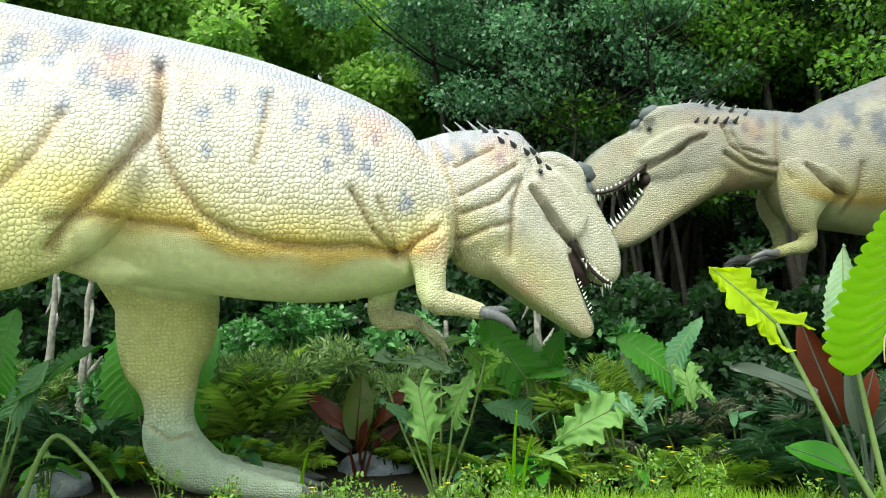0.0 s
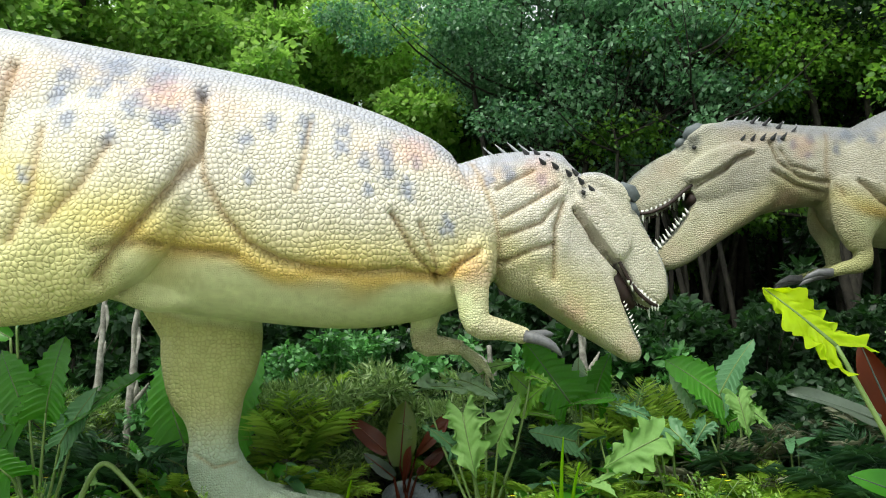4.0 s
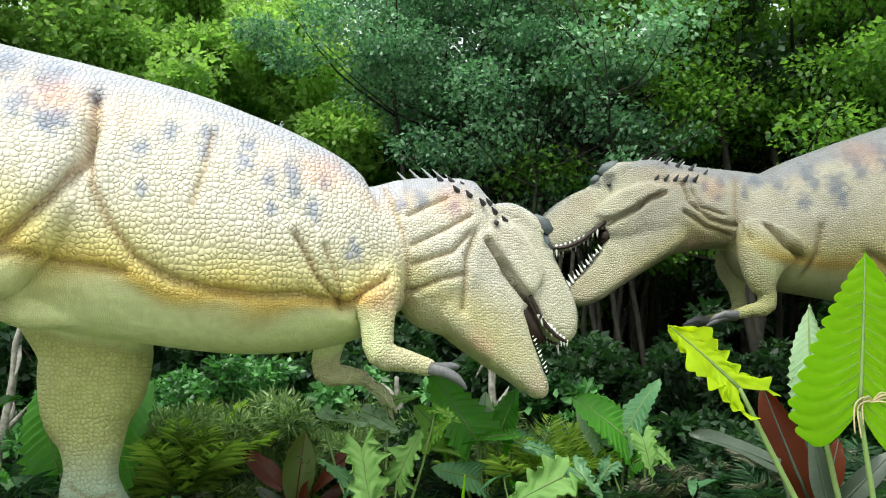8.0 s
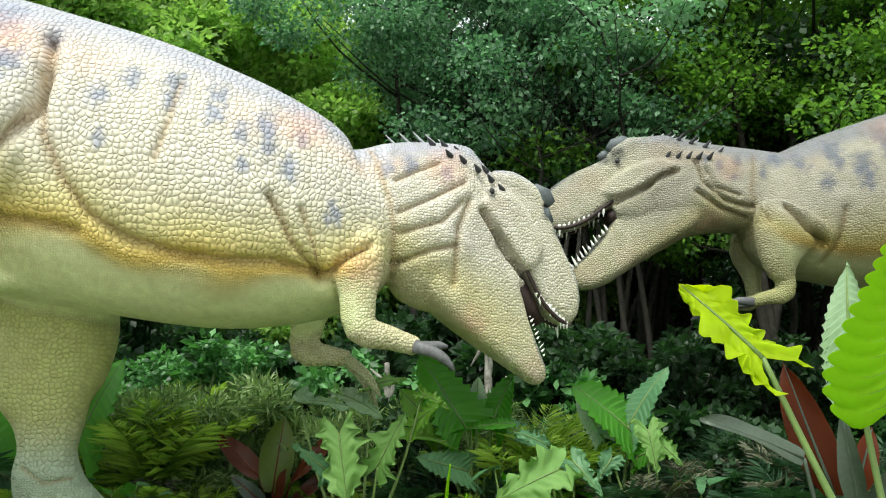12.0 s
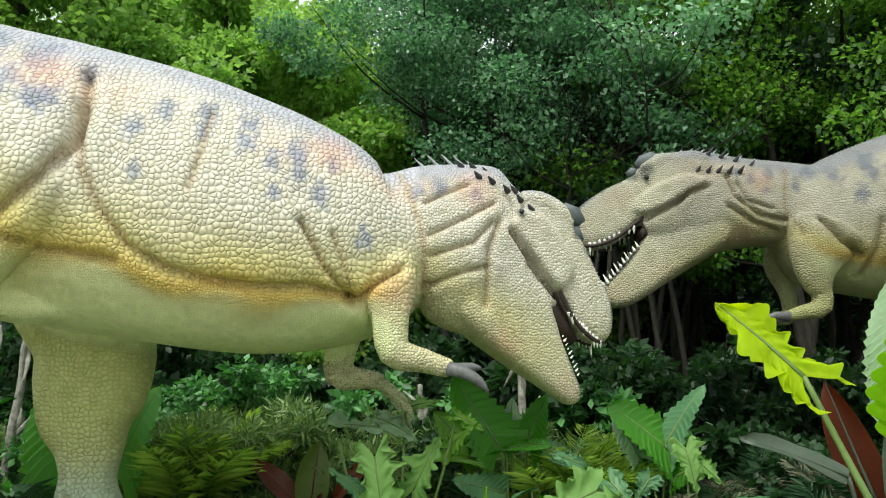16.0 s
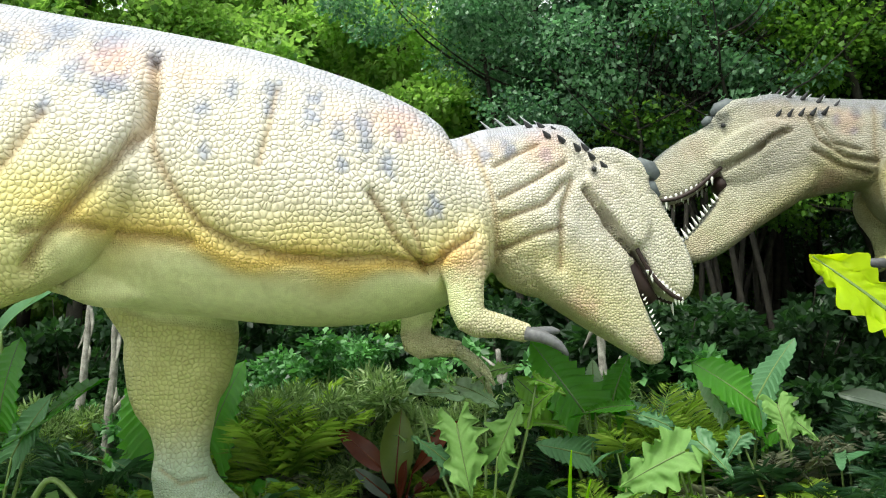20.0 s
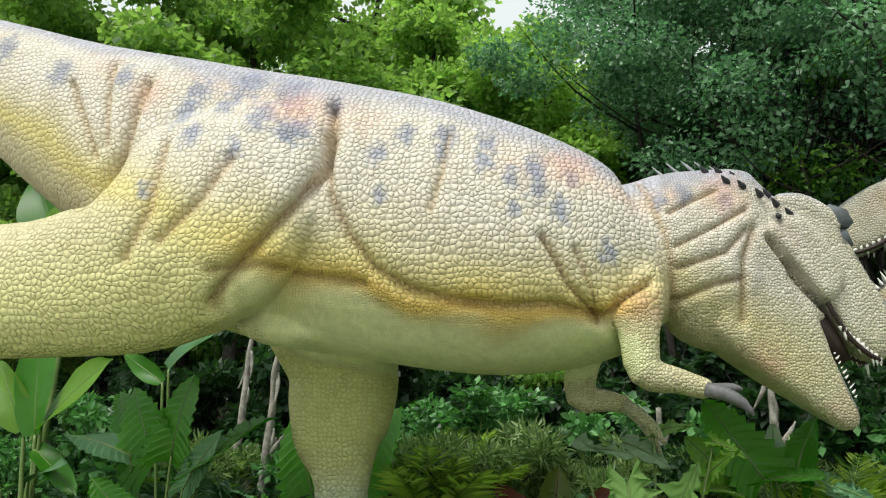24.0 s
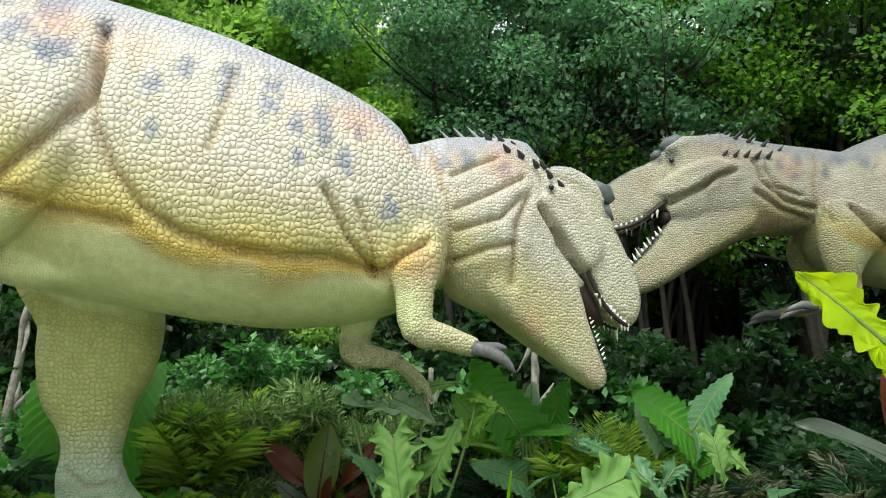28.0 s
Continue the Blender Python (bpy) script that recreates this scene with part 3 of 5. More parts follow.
    h.f += [tuple(i + base for i in f) for f in extra.f]
    h.m += extra.m
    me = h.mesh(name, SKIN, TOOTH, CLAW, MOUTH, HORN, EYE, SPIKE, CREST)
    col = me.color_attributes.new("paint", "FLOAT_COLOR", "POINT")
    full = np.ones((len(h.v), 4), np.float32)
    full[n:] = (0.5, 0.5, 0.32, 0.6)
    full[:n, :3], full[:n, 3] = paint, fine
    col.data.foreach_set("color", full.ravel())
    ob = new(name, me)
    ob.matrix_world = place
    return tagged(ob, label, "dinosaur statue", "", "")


def spikes(h, rows, mat=4, r=0.022):
    for u, v, z, du, dv, dz in rows:
        h.add(cone((u, v, z), (u + du, v + dv, z + dz), r, 6), mat)


def first_statue():
    skull = lambda u, z: 0.345 - 0.125 * ((u - 3.4) * 0.66 - (z - 3.1) * 0.75)
    near_leg = [(-0.78, -0.50, 3.80, 0.45, 0.34), (-0.74, -0.74, 3.50, 0.76, 0.38), (-0.85, -0.84, 3.0, 0.80, 0.42), (-1.30, -0.88, 2.62, 0.66, 0.44), (-1.9, -0.9, 2.46, 0.53, 0.42),
                (-2.6, -0.9, 2.42, 0.49, 0.38), (-3.3, -0.9, 2.46, 0.38, 0.32), (-3.9, -0.88, 2.3, 0.27, 0.25), (-4.3, -0.86, 1.9, 0.2, 0.2), (-4.5, -0.84, 1.4, 0.19, 0.2), (-4.45, -0.84, 1.05, 0.17, 0.22)]
    tubes = [(upright(FIRST_TRUNK), 40), (upright(FIRST_NECK), 30), (near_leg, 32), (planted_leg(-0.18, 1), 28), ([(3.3, 0, 2.72, 0.22, 0.28), (3.55, 0, 2.50, 0.20, 0.26), (3.72, 0, 2.36, 0.12, 0.23), (3.80, 0, 2.30, 0.05, 0.18)], 24), ([(-0.85, -0.30, 2.38, 0.10, 0.16), (-0.60, -0.36, 2.29, 0.17, 0.24), (-0.38, -0.38, 2.22, 0.16, 0.23), (-0.12, -0.32, 2.20, 0.10, 0.18), (0.1, -0.28, 2.2, 0.05, 0.1)], 20)]
    tubes += [(t, 14) for t in toes(-0.05, 1)]
    tubes += [([(-4.45, -0.84 + d * 0.3, 1.1, 0.12, 0.12), (-4.35, -0.84 + d * 0.7, 0.85, 0.1, 0.1), (-4.2, -0.84 + d, 0.62, 0.06, 0.06)], 12) for d in (-0.2, 0, 0.2)]
    tubes += [(arm((2.31, 2.40), (2.36, 1.87), (2.80, 1.74), -1), 16), (arm((2.05, 2.30), (1.98, 1.75), (2.37, 1.68), 1), 16)]
    for side in (-1, 1):
        tubes.append(([(3.50, side * 0.24, 3.22, 0.07, 0.09), (3.66, side * 0.25, 3.21, 0.085, 0.09), (3.84, side * 0.24, 3.12, 0.09, 0.08), (3.97, side * 0.22, 3.02, 0.07, 0.07)], 12))
    co, no, q = fused("skin", tubes, 0.017, 3, [pillow(FIRST_SKULL, skull), pillow(FIRST_CHEEK, lambda u, z: skull(u, z) + 0.055, 0.06), pillow(FIRST_JAW, lambda u, z: 0.385 - 0.18 * ((u - 3.1) * 0.7 - (z - 2.6) * 0.71))])
    ex = Heap()
    head_parts(ex, [(3.90, 2.25), (4.25, 1.985)], [(3.86, 2.06), (4.02, 1.70)], (0.10, -1.0), (0.72, 0.70), (0.215, 0.12), (0.175, 0.12), 10, 0.105, 0.045)
    ex.add(tube([(3.6, 0, 2.45, 0.12, 0.20), (3.78, 0, 2.28, 0.12, 0.20), (3.9, 0, 2.12, 0.09, 0.17), (4.0, 0, 2.0, 0.05, 0.11)], 16), 3)
    for side in (-1, 1):
        lip = [(3.83, 2.42, 0.235), (3.905, 2.285, 0.215), (4.0, 2.15, 0.19), (4.13, 2.04, 0.16), (4.24, 1.995, 0.12)]
        ex.add(tube(smooth_rows([(u, side * w, z, 0.020, 0.018) for u, z, w in lip]), 8), 3)
        ex.add(tube([(3.86, side * 0.20, 3.13, 0.03, 0.05), (3.90, side * 0.22, 3.13, 0.075, 0.07), (4.00, side * 0.235, 3.09, 0.075, 0.07), (4.06, side * 0.22, 3.03, 0.045, 0.05)], 12, 3.6), 4)
        ex.add(tube([(3.93, side * 0.20, 2.99, 0.04, 0.05), (4.00, side * 0.22, 2.95, 0.06, 0.055), (4.06, side * 0.19, 2.87, 0.04, 0.04)], 10, 3.0), 4)
        ex.add(tube([(3.44, side * 0.402, 3.085, 0.012, 0.010), (3.452, side * 0.41, 3.065, 0.027, 0.020), (3.462, side * 0.402, 3.045, 0.012, 0.010)], 12), 5)
    for i in range(26):
        s = (i // 2) / 12
        w = (0.15 - 0.06 * s) * (1 - 2 * (i % 2))
        ex.add(cone((4.02 + 0.26 * s, w, 2.88 - 0.45 * s), (4.075 + 0.26 * s, w * 1.1, 2.915 - 0.45 * s), 0.040 - 0.012 * s, 6), 4)
    crest = [(2.68, 3.55), (2.80, 3.58), (2.92, 3.60), (3.03, 3.59), (3.15, 3.55), (3.28, 3.48), (3.40, 3.40), (3.50, 3.32)]
    spikes(ex, [(u, 0, z - 0.02, -0.10, 0, 0.10) for u, z in crest], 7, 0.016)
    for side in (-1, 1):
        spikes(ex, [(u + 0.04, side * 0.24, z - 0.11, -0.05, side * 0.035, 0.045) for u, z in crest[2:]], 6, 0.026)
        spikes(ex, [(u + 0.06, side * 0.35, z - 0.22, -0.05, side * 0.045, 0.04) for u, z in crest[3:]], 6, 0.026)
    for w, side in ((-1, -1), (1, 1)):
        wr = (2.80, 1.74) if side < 0 else (2.37, 1.68)
        for d, drop in ((-0.07, -0.10), (0.06, 0.02)) if side < 0 else ((-0.09, -0.10), (0.0, -0.16), (0.09, -0.05)):
            ex.add(tube(smooth_rows([(wr[0] - 0.03, side * 0.53 + d, wr[1], 0.055, 0.05), (wr[0] + 0.10, side * 0.53 + d * 1.6, wr[1] + drop * 0.4 - (0.06 if side > 0 else 0), 0.048, 0.046),
                                     (wr[0] + 0.20, side * 0.53 + d * 1.8, wr[1] + drop - (0.11 if side > 0 else 0), 0.038, 0.036), (wr[0] + 0.27, side * 0.53 + d * 1.8, wr[1] + drop * 1.6 - (0.17 if side > 0 else 0.02), 0.012, 0.012)], 2), 10), 2 if side < 0 else 0)
    for t in toes(-0.05, 1):
        e = t[-1]
        ex.add(cone((e[0], e[1], e[2] + 0.01), (e[0] + 0.26, e[1] * 1.01, 0.02), 0.06, 8, 0.02), 2)
    co[:, 0] = np.where(co[:, 0] > 3.3, 3.3 + (co[:, 0] - 3.3) * 0.955, co[:, 0])
    ex.v = [(3.3 + (p[0] - 3.3) * 0.955, p[1], p[2]) if p[0] > 3.3 else tuple(p) for p in ex.v]
    top = np.array([(r[0], r[2], r[1]) for r in FIRST_TRUNK[:-1]] + [(2.7, 2.26, 3.55), (3.3, 1.6, 3.5), (4.4, 1.3, 3.2)])
    belly = lambda u: (np.interp(u, top[:, 0], top[:, 1]), np.interp(u, top[:, 0], top[:, 2]))
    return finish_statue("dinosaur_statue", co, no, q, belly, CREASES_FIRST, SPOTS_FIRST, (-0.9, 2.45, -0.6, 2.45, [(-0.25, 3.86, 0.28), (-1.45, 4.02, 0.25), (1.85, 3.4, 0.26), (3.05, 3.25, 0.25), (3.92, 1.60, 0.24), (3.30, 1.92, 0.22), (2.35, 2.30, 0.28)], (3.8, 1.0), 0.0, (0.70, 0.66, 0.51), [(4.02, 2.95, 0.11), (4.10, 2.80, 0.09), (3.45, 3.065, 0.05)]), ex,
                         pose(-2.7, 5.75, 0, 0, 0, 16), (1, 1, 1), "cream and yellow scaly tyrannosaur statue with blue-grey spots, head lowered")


SECOND_TRUNK = [(-9.2, 5.1, 4.95, 0.06), (-7.5, 5.0, 4.5, 0.22), (-6, 4.92, 3.9, 0.42), (-4.8, 4.88, 3.3, 0.65), (-3.8, 4.86, 2.75, 0.85), (-2.9, 4.85, 2.45, 0.95), (-2.0, 4.75, 2.38, 0.97),
                (-1.2, 4.55, 2.47, 0.92), (-0.5, 4.32, 2.60, 0.80), (0.0, 4.12, 2.70, 0.66), (0.28, 3.98, 2.82, 0.52), (0.42, 3.80, 3.0, 0.36)]
SECOND_NECK = [(-0.2, 4.05, 3.1, 0.5), (0.2, 4.13, 3.2, 0.45), (0.55, 4.19, 3.22, 0.41), (0.9, 4.25, 3.2, 0.40), (1.25, 4.33, 3.15, 0.41), (1.5, 4.30, 3.3, 0.40)]
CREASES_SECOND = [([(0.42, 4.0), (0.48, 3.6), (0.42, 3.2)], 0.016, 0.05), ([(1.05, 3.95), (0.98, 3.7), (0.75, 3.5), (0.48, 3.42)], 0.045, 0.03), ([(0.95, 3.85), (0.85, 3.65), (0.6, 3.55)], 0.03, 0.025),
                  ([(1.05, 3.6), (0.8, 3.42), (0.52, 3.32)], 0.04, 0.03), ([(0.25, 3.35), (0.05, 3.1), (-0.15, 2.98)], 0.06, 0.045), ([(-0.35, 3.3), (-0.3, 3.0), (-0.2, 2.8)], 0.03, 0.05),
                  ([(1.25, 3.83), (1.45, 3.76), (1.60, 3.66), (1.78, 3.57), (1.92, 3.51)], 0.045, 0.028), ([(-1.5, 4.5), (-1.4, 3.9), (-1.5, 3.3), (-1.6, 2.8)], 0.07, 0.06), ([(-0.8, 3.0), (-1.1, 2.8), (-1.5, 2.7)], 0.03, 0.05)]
SPOTS_SECOND = [(0.6, 3.95, 0.06), (0.8, 3.9, 0.06), (0.95, 3.98, 0.05), (0.2, 3.95, 0.09), (0.0, 3.85, 0.09), (-0.3, 4.0, 0.11), (-0.32, 3.85, 0.09), (-0.55, 3.8, 0.12), (-0.57, 3.62, 0.10), (-0.80, 4.1, 0.11), (-0.82, 3.92, 0.10), (-1.08, 4.2, 0.12), (-1.10, 3.98, 0.11), (-0.2, 3.6, 0.08),
                (-1.35, 3.9, 0.10), (-1.36, 4.1, 0.11), (-1.8, 4.3, 0.13), (-2.2, 4.2, 0.13), (-2.6, 4.4, 0.14), (0.35, 3.8, 0.06), (0.65, 3.75, 0.05)]


def second_statue():
    skull = lambda u, z: 0.42 - 0.175 * (u - 1.3)
    tubes = [(upright(SECOND_TRUNK), 40), (upright(SECOND_NECK), 30), ([(1.45, 0, 3.6, 0.3, 0.37), (1.75, 0, 3.5, 0.28, 0.335), (1.93, 0, 3.42, 0.14, 0.27)], 24)]
    thigh = [(-2.35, 0.5, 4.0, 0.5, 0.36), (-2.3, 0.78, 3.6, 0.80, 0.42), (-2.2, 0.84, 3.0, 0.75, 0.42), (-2.1, 0.88, 2.5, 0.6, 0.42), (-2.3, 0.9, 1.9, 0.45, 0.38), (-2.6, 0.9, 1.4, 0.33, 0.3), (-2.75, 0.9, 0.95, 0.25, 0.24), (-2.6, 0.9, 0.5, 0.24, 0.25), (-2.35, 0.9, 0.2, 0.17, 0.28)]
    tubes += [(thigh, 28), (planted_leg(-2.9, -1, 0.3), 28)]
    tubes += [(t, 12) for t in toes(-2.75, -1) + toes(-2.9, 1)]
    tubes += [(arm((0.28, 3.06), (0.25, 2.46), (0.62, 2.36), 1, 0.78), 16), (arm((0.26, 3.06), (0.23, 2.50), (0.66, 2.40), -1, 0.7), 16), ([(0.10, 0.50, 3.25, 0.34, 0.28), (0.24, 0.56, 3.02, 0.29, 0.22), (0.29, 0.575, 2.80, 0.20, 0.16), (0.27, 0.56, 2.62, 0.12, 0.115)], 20)]
    for side in (-1, 1):
        tubes.append(([(1.5, side * 0.24, 4.20, 0.06, 0.09), (1.75, side * 0.27, 4.17, 0.09, 0.09), (1.93, side * 0.26, 4.08, 0.07, 0.07)], 12))
    co, no, q = fused("skin", tubes, 0.022, 3, [pillow(SECOND_SKULL, skull), pillow(SECOND_CHEEK, lambda u, z: skull(u, z) + 0.05, 0.06), pillow(SECOND_JAW, lambda u, z: 0.41 - 0.195 * (u - 1.0))])
    ex = Heap()
    head_parts(ex, [(2.03, 3.43), (2.62, 3.22)], [(2.00, 3.24), (2.42, 2.77)], (0.0, -1.0), (0.45, 0.88), (0.255, 0.15), (0.20, 0.12), 11, 0.115, 0.10)
    for side in (-1, 1):
        lip = [(1.95, 3.53, 0.27), (2.05, 3.46, 0.255), (2.25, 3.315, 0.225), (2.45, 3.245, 0.19), (2.60, 3.245, 0.16)]
        ex.add(tube(smooth_rows([(u, side * w, z, 0.022, 0.02) for u, z, w in lip]), 8), 3)
    ex.add(tube([(1.8, 0, 3.45, 0.10, 0.22), (1.95, 0, 3.37, 0.11, 0.24), (1.99, 0, 3.34, 0.08, 0.22)], 16), 3)
    ex.add(tube([(1.8, 0, 3.33, 0.05, 0.20), (2.05, 0, 3.09, 0.05, 0.16), (2.2, 0, 2.93, 0.04, 0.1)], 14), 3)
    for side in (-1, 1):
        ex.add(tube([(1.74, side * 0.24, 4.21, 0.05, 0.06), (1.82, side * 0.26, 4.20, 0.09, 0.075), (1.92, side * 0.26, 4.17, 0.085, 0.07), (1.98, side * 0.24, 4.12, 0.05, 0.05)], 12), 4)
        ex.add(tube([(1.98, side * 0.22, 4.09, 0.03, 0.04), (2.03, side * 0.23, 4.07, 0.055, 0.05), (2.09, side * 0.21, 4.04, 0.035, 0.04)], 10), 4)
        ex.add(tube([(1.88, side * 0.335, 3.97, 0.018, 0.015), (1.90, side * 0.345, 3.965, 0.032, 0.024), (1.92, side * 0.335, 3.96, 0.018, 0.015)], 10), 5)
        for i in range(6):
            s = i / 5
            ex.add(cone((2.02 + 0.62 * s, side * (0.12 - 0.05 * s), 4.0 - 0.34 * s), (2.0 + 0.62 * s, side * (0.13 - 0.05 * s), 4.05 - 0.34 * s), 0.045, 6), 4)
    crest = [(1.50, 4.33), (1.38, 4.34), (1.25, 4.33), (1.12, 4.31), (0.98, 4.27), (0.84, 4.23), (0.70, 4.19), (0.55, 4.16)]
    spikes(ex, [(u, 0, z - 0.02, -0.08, 0, 0.08) for u, z in crest], 7, 0.016)
    for side in (-1, 1):
        spikes(ex, [(1.34 - 0.14 * k, side * (0.25 + 0.01 * k), 4.245 - 0.012 * k * k, -0.06, side * 0.05, 0.07) for k in range(5)], 6, 0.026)
        spikes(ex, [(1.36 - 0.115 * k, side * 0.385, 4.00 - 0.004 * k, -0.04, side * 0.05, 0.055) for k in range(5)], 6, 0.026)
    for side in (1, -1):
        wr = (0.62, 2.36) if side > 0 else (0.66, 2.40)
        for d in (-0.05, 0.05):
            ex.add(tube([(wr[0] - 0.03, side * 0.53 + d, wr[1], 0.05, 0.045), (wr[0] + 0.12, side * 0.53 + d * 1.5, wr[1] - 0.01 + d * 0.4, 0.04, 0.04), (wr[0] + 0.22, side * 0.53 + d * 1.6, wr[1] - 0.05 + d * 0.5, 0.028, 0.028), (wr[0] + 0.29, side * 0.53 + d * 1.6, wr[1] - 0.09 + d * 0.5, 0.01, 0.01)], 10), 2)
    top = np.array([(r[0], r[2], r[1]) for r in SECOND_TRUNK[:-1]] + [(0.9, 3.1, 4.3), (1.5, 2.6, 4.35), (2.8, 2.2, 3.7)])
    belly = lambda u: (np.interp(u, top[:, 0], top[:, 1]), np.interp(u, top[:, 0], top[:, 2]))
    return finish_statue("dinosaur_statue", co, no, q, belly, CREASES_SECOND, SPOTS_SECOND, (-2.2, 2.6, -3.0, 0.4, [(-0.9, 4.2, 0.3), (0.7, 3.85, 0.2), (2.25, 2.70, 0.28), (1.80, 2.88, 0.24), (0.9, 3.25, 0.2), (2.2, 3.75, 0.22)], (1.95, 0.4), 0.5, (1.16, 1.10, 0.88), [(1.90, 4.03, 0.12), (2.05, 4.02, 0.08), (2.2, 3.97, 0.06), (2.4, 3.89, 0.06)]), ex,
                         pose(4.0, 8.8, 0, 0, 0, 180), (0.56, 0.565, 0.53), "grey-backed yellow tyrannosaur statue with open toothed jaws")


first_statue()
second_statue()

# ---- plants: shapes ----


def leaf_cloud(rng, centres, radii, count, size, droop=0.3, fold=0.25, slim=0.30):
    """Many small folded leaves in clumps. Two triangles each side of the midrib make one island."""
    k = rng.integers(0, len(centres), count)
    d = rng.normal(size=(count, 3))
    d /= np.linalg.norm(d, axis=1)[:, None]
    r = rng.random(count) ** 0.5
    p = np.asarray(centres)[k] + d * r[:, None] * np.asarray(radii)[k]
    ax = d + rng.normal(size=(count, 3)) * 0.8
    ax[:, 2] -= droop
    ax /= np.linalg.norm(ax, axis=1)[:, None]
    nrm = rng.normal(size=(count, 3)) * 0.7 + np.array([0, 0, 1.0])
    side = np.cross(ax, nrm)
    side /= np.linalg.norm(side, axis=1)[:, None]
    up = np.cross(side, ax)
    s = size * (0.6 + 0.8 * rng.random(count))[:, None]
    v = np.stack([p, p + ax * s * 0.5 + side * s * slim + up * s * fold * 0.3, p + ax * s, p + ax * s * 0.5 - side * s * slim + up * s * fold * 0.3], 1).reshape(-1, 3)
    b = np.arange(count)[:, None] * 4
    f = np.concatenate([b + [0, 1, 2], b + [0, 2, 3]], 0)
    return v, f


def fast_mesh(name, v, f, mats, index=None):
    """A mesh of triangles from arrays."""
    me = bpy.data.meshes.new(name)
    v, f = np.asarray(v, np.float32), np.asarray(f, np.int32)
    me.vertices.add(len(v)), me.loops.add(f.size), me.polygons.add(len(f))
    me.vertices.foreach_set("co", v.ravel())
    me.loops.foreach_set("vertex_index", f.ravel())
    me.polygons.foreach_set("loop_start", np.arange(len(f), dtype=np.int32) * f.shape[1])
    me.polygons.foreach_set("loop_total", np.full(len(f), f.shape[1], np.int32))
    if index is not None:
        me.polygons.foreach_set("material_index", np.asarray(index, np.int32))
    for m in mats:
        me.materials.append(m)
    me.update(calc_edges=True)
    me.validate()
    return me


def tree_shape(seed, tall, spread, low, leaves, size, mat, stems=1, clumps=46, thick=1.0):
    """A tree: tapered trunk, limbs and a crown of leaf clumps on the limb ends."""
    rng = np.random.default_rng(seed)
    root = new("tree")
    wood, tips = [], []
    for k in range(stems):
        lean = rng.normal(size=2) * (0.05 + 0.09 * (stems > 1)) * tall
        foot = rng.normal(size=2) * 0.25 * (stems > 1)
        line = [np.array([foot[0] + lean[0] * s**1.5 + rng.normal() * 0.08, foot[1] + lean[1] * s**1.5 + rng.normal() * 0.08, tall * 0.9 * s - 0.15 * (s == 0)]) for s in np.linspace(0, 1, 7)]
        r = (tall * 0.013 + 0.03) * thick
        trunk = Heap().add(tube(smooth_rows([(*p, r * (1.35 - 0.25 * min(i, 1) - 1.0 * i / 7), r * (1.35 - 0.25 * min(i, 1) - 1.0 * i / 7)) for i, p in enumerate(line)]), 9, 2.0, (1, 0.01, 0)))
        wood.append(("trunk", trunk))
        tips += [q + rng.normal(size=3) * 0.35 for q in line[4:] for _ in range(3)]
        for b in range(10):
            s = low / tall + (0.92 - low / tall) * (b + rng.random()) / 10
            i = min(int(s * 6), 5)
            a = line[i] + (line[i + 1] - line[i]) * (s * 6 - i)
            turn = b * 2.4 + rng.random()
            out = spread * (0.55 + 0.5 * rng.random()) * (1.0 - 0.55 * max(0, s - 0.5))
            e = a + np.array([math.cos(turn) * out, math.sin(turn) * out, out * (0.25 + 0.5 * rng.random())])
            m = (a + e) / 2 + np.array([0, 0, -0.12 * out]) + rng.normal(size=3) * 0.1
            wood.append(("limb", Heap().add(tube(smooth_rows([(*a, r * 0.36, r * 0.36), (*m, r * 0.22, r * 0.22), (*e, r * 0.06, r * 0.06)]), 6, 2.0, (0.3, 0.2, 1)))))
            tips += [e, (m + e) / 2 + rng.normal(size=3) * 0.2, m + rng.normal(size=3) * 0.3]
    for name, h in wood:
        part(name, h.mesh(name, BARK), root)
    tips = np.array(tips)
    c = tips[rng.integers(0, len(tips), clumps)] + rng.normal(size=(clumps, 3)) * np.array([0.5, 0.5, 0.35]) * spread * 0.22
    rad = (spread * (0.12 + 0.13 * rng.random(clumps)))[:, None] * np.array([1.2, 1.2, 0.5])
    v, f = leaf_cloud(rng, c, rad, leaves, size, 0.35, 0.25, 0.36)
    part("crown", fast_mesh("crown", v, f, [mat]), root)
    return root


def shrub_shape(seed, tall, wide, leaves, size, mat, slim=0.30, droop=0.3):
    rng = np.random.default_rng(seed)
    root = new("shrub")
    tips = []
    for k in range(9):
        turn, out = k * 2.4, wide * (0.25 + 0.6 * rng.random())
        e = np.array([math.cos(turn) * out, math.sin(turn) * out, tall * (0.45 + 0.5 * rng.random())])
        part("stem", Heap().add(tube(smooth_rows([(0.05 * math.cos(turn), 0.05 * math.sin(turn), -0.05, 0.022, 0.022), (*(e * [0.4, 0.4, 0.55]), 0.016, 0.016), (*e, 0.005, 0.005)]), 6, 2.0, (0.3, 1, 0.1))).mesh("stem", BARK), root)
        tips += [e, e * [0.7, 0.7, 0.75], e * [0.8, 0.8, 0.45]]
    tips = np.array(tips)
    c = tips[rng.integers(0, len(tips), 34)] + rng.normal(size=(34, 3)) * 0.15 * wide
    c[:, 2] = c[:, 2].clip(0.15)
    v, f = leaf_cloud(rng, c, np.full((34, 3), 0.19) * wide * [1, 1, 0.6], leaves, size, droop, 0.25, slim)
    part("foliage", fast_mesh("foliage", v, f, [mat]), root)
    return root


def heart(s):
    """Half width of an arrow-shaped blade of length 1."""
    return 0.40 * (1 - s) ** 0.62 * (0.80 + 0.55 * s)


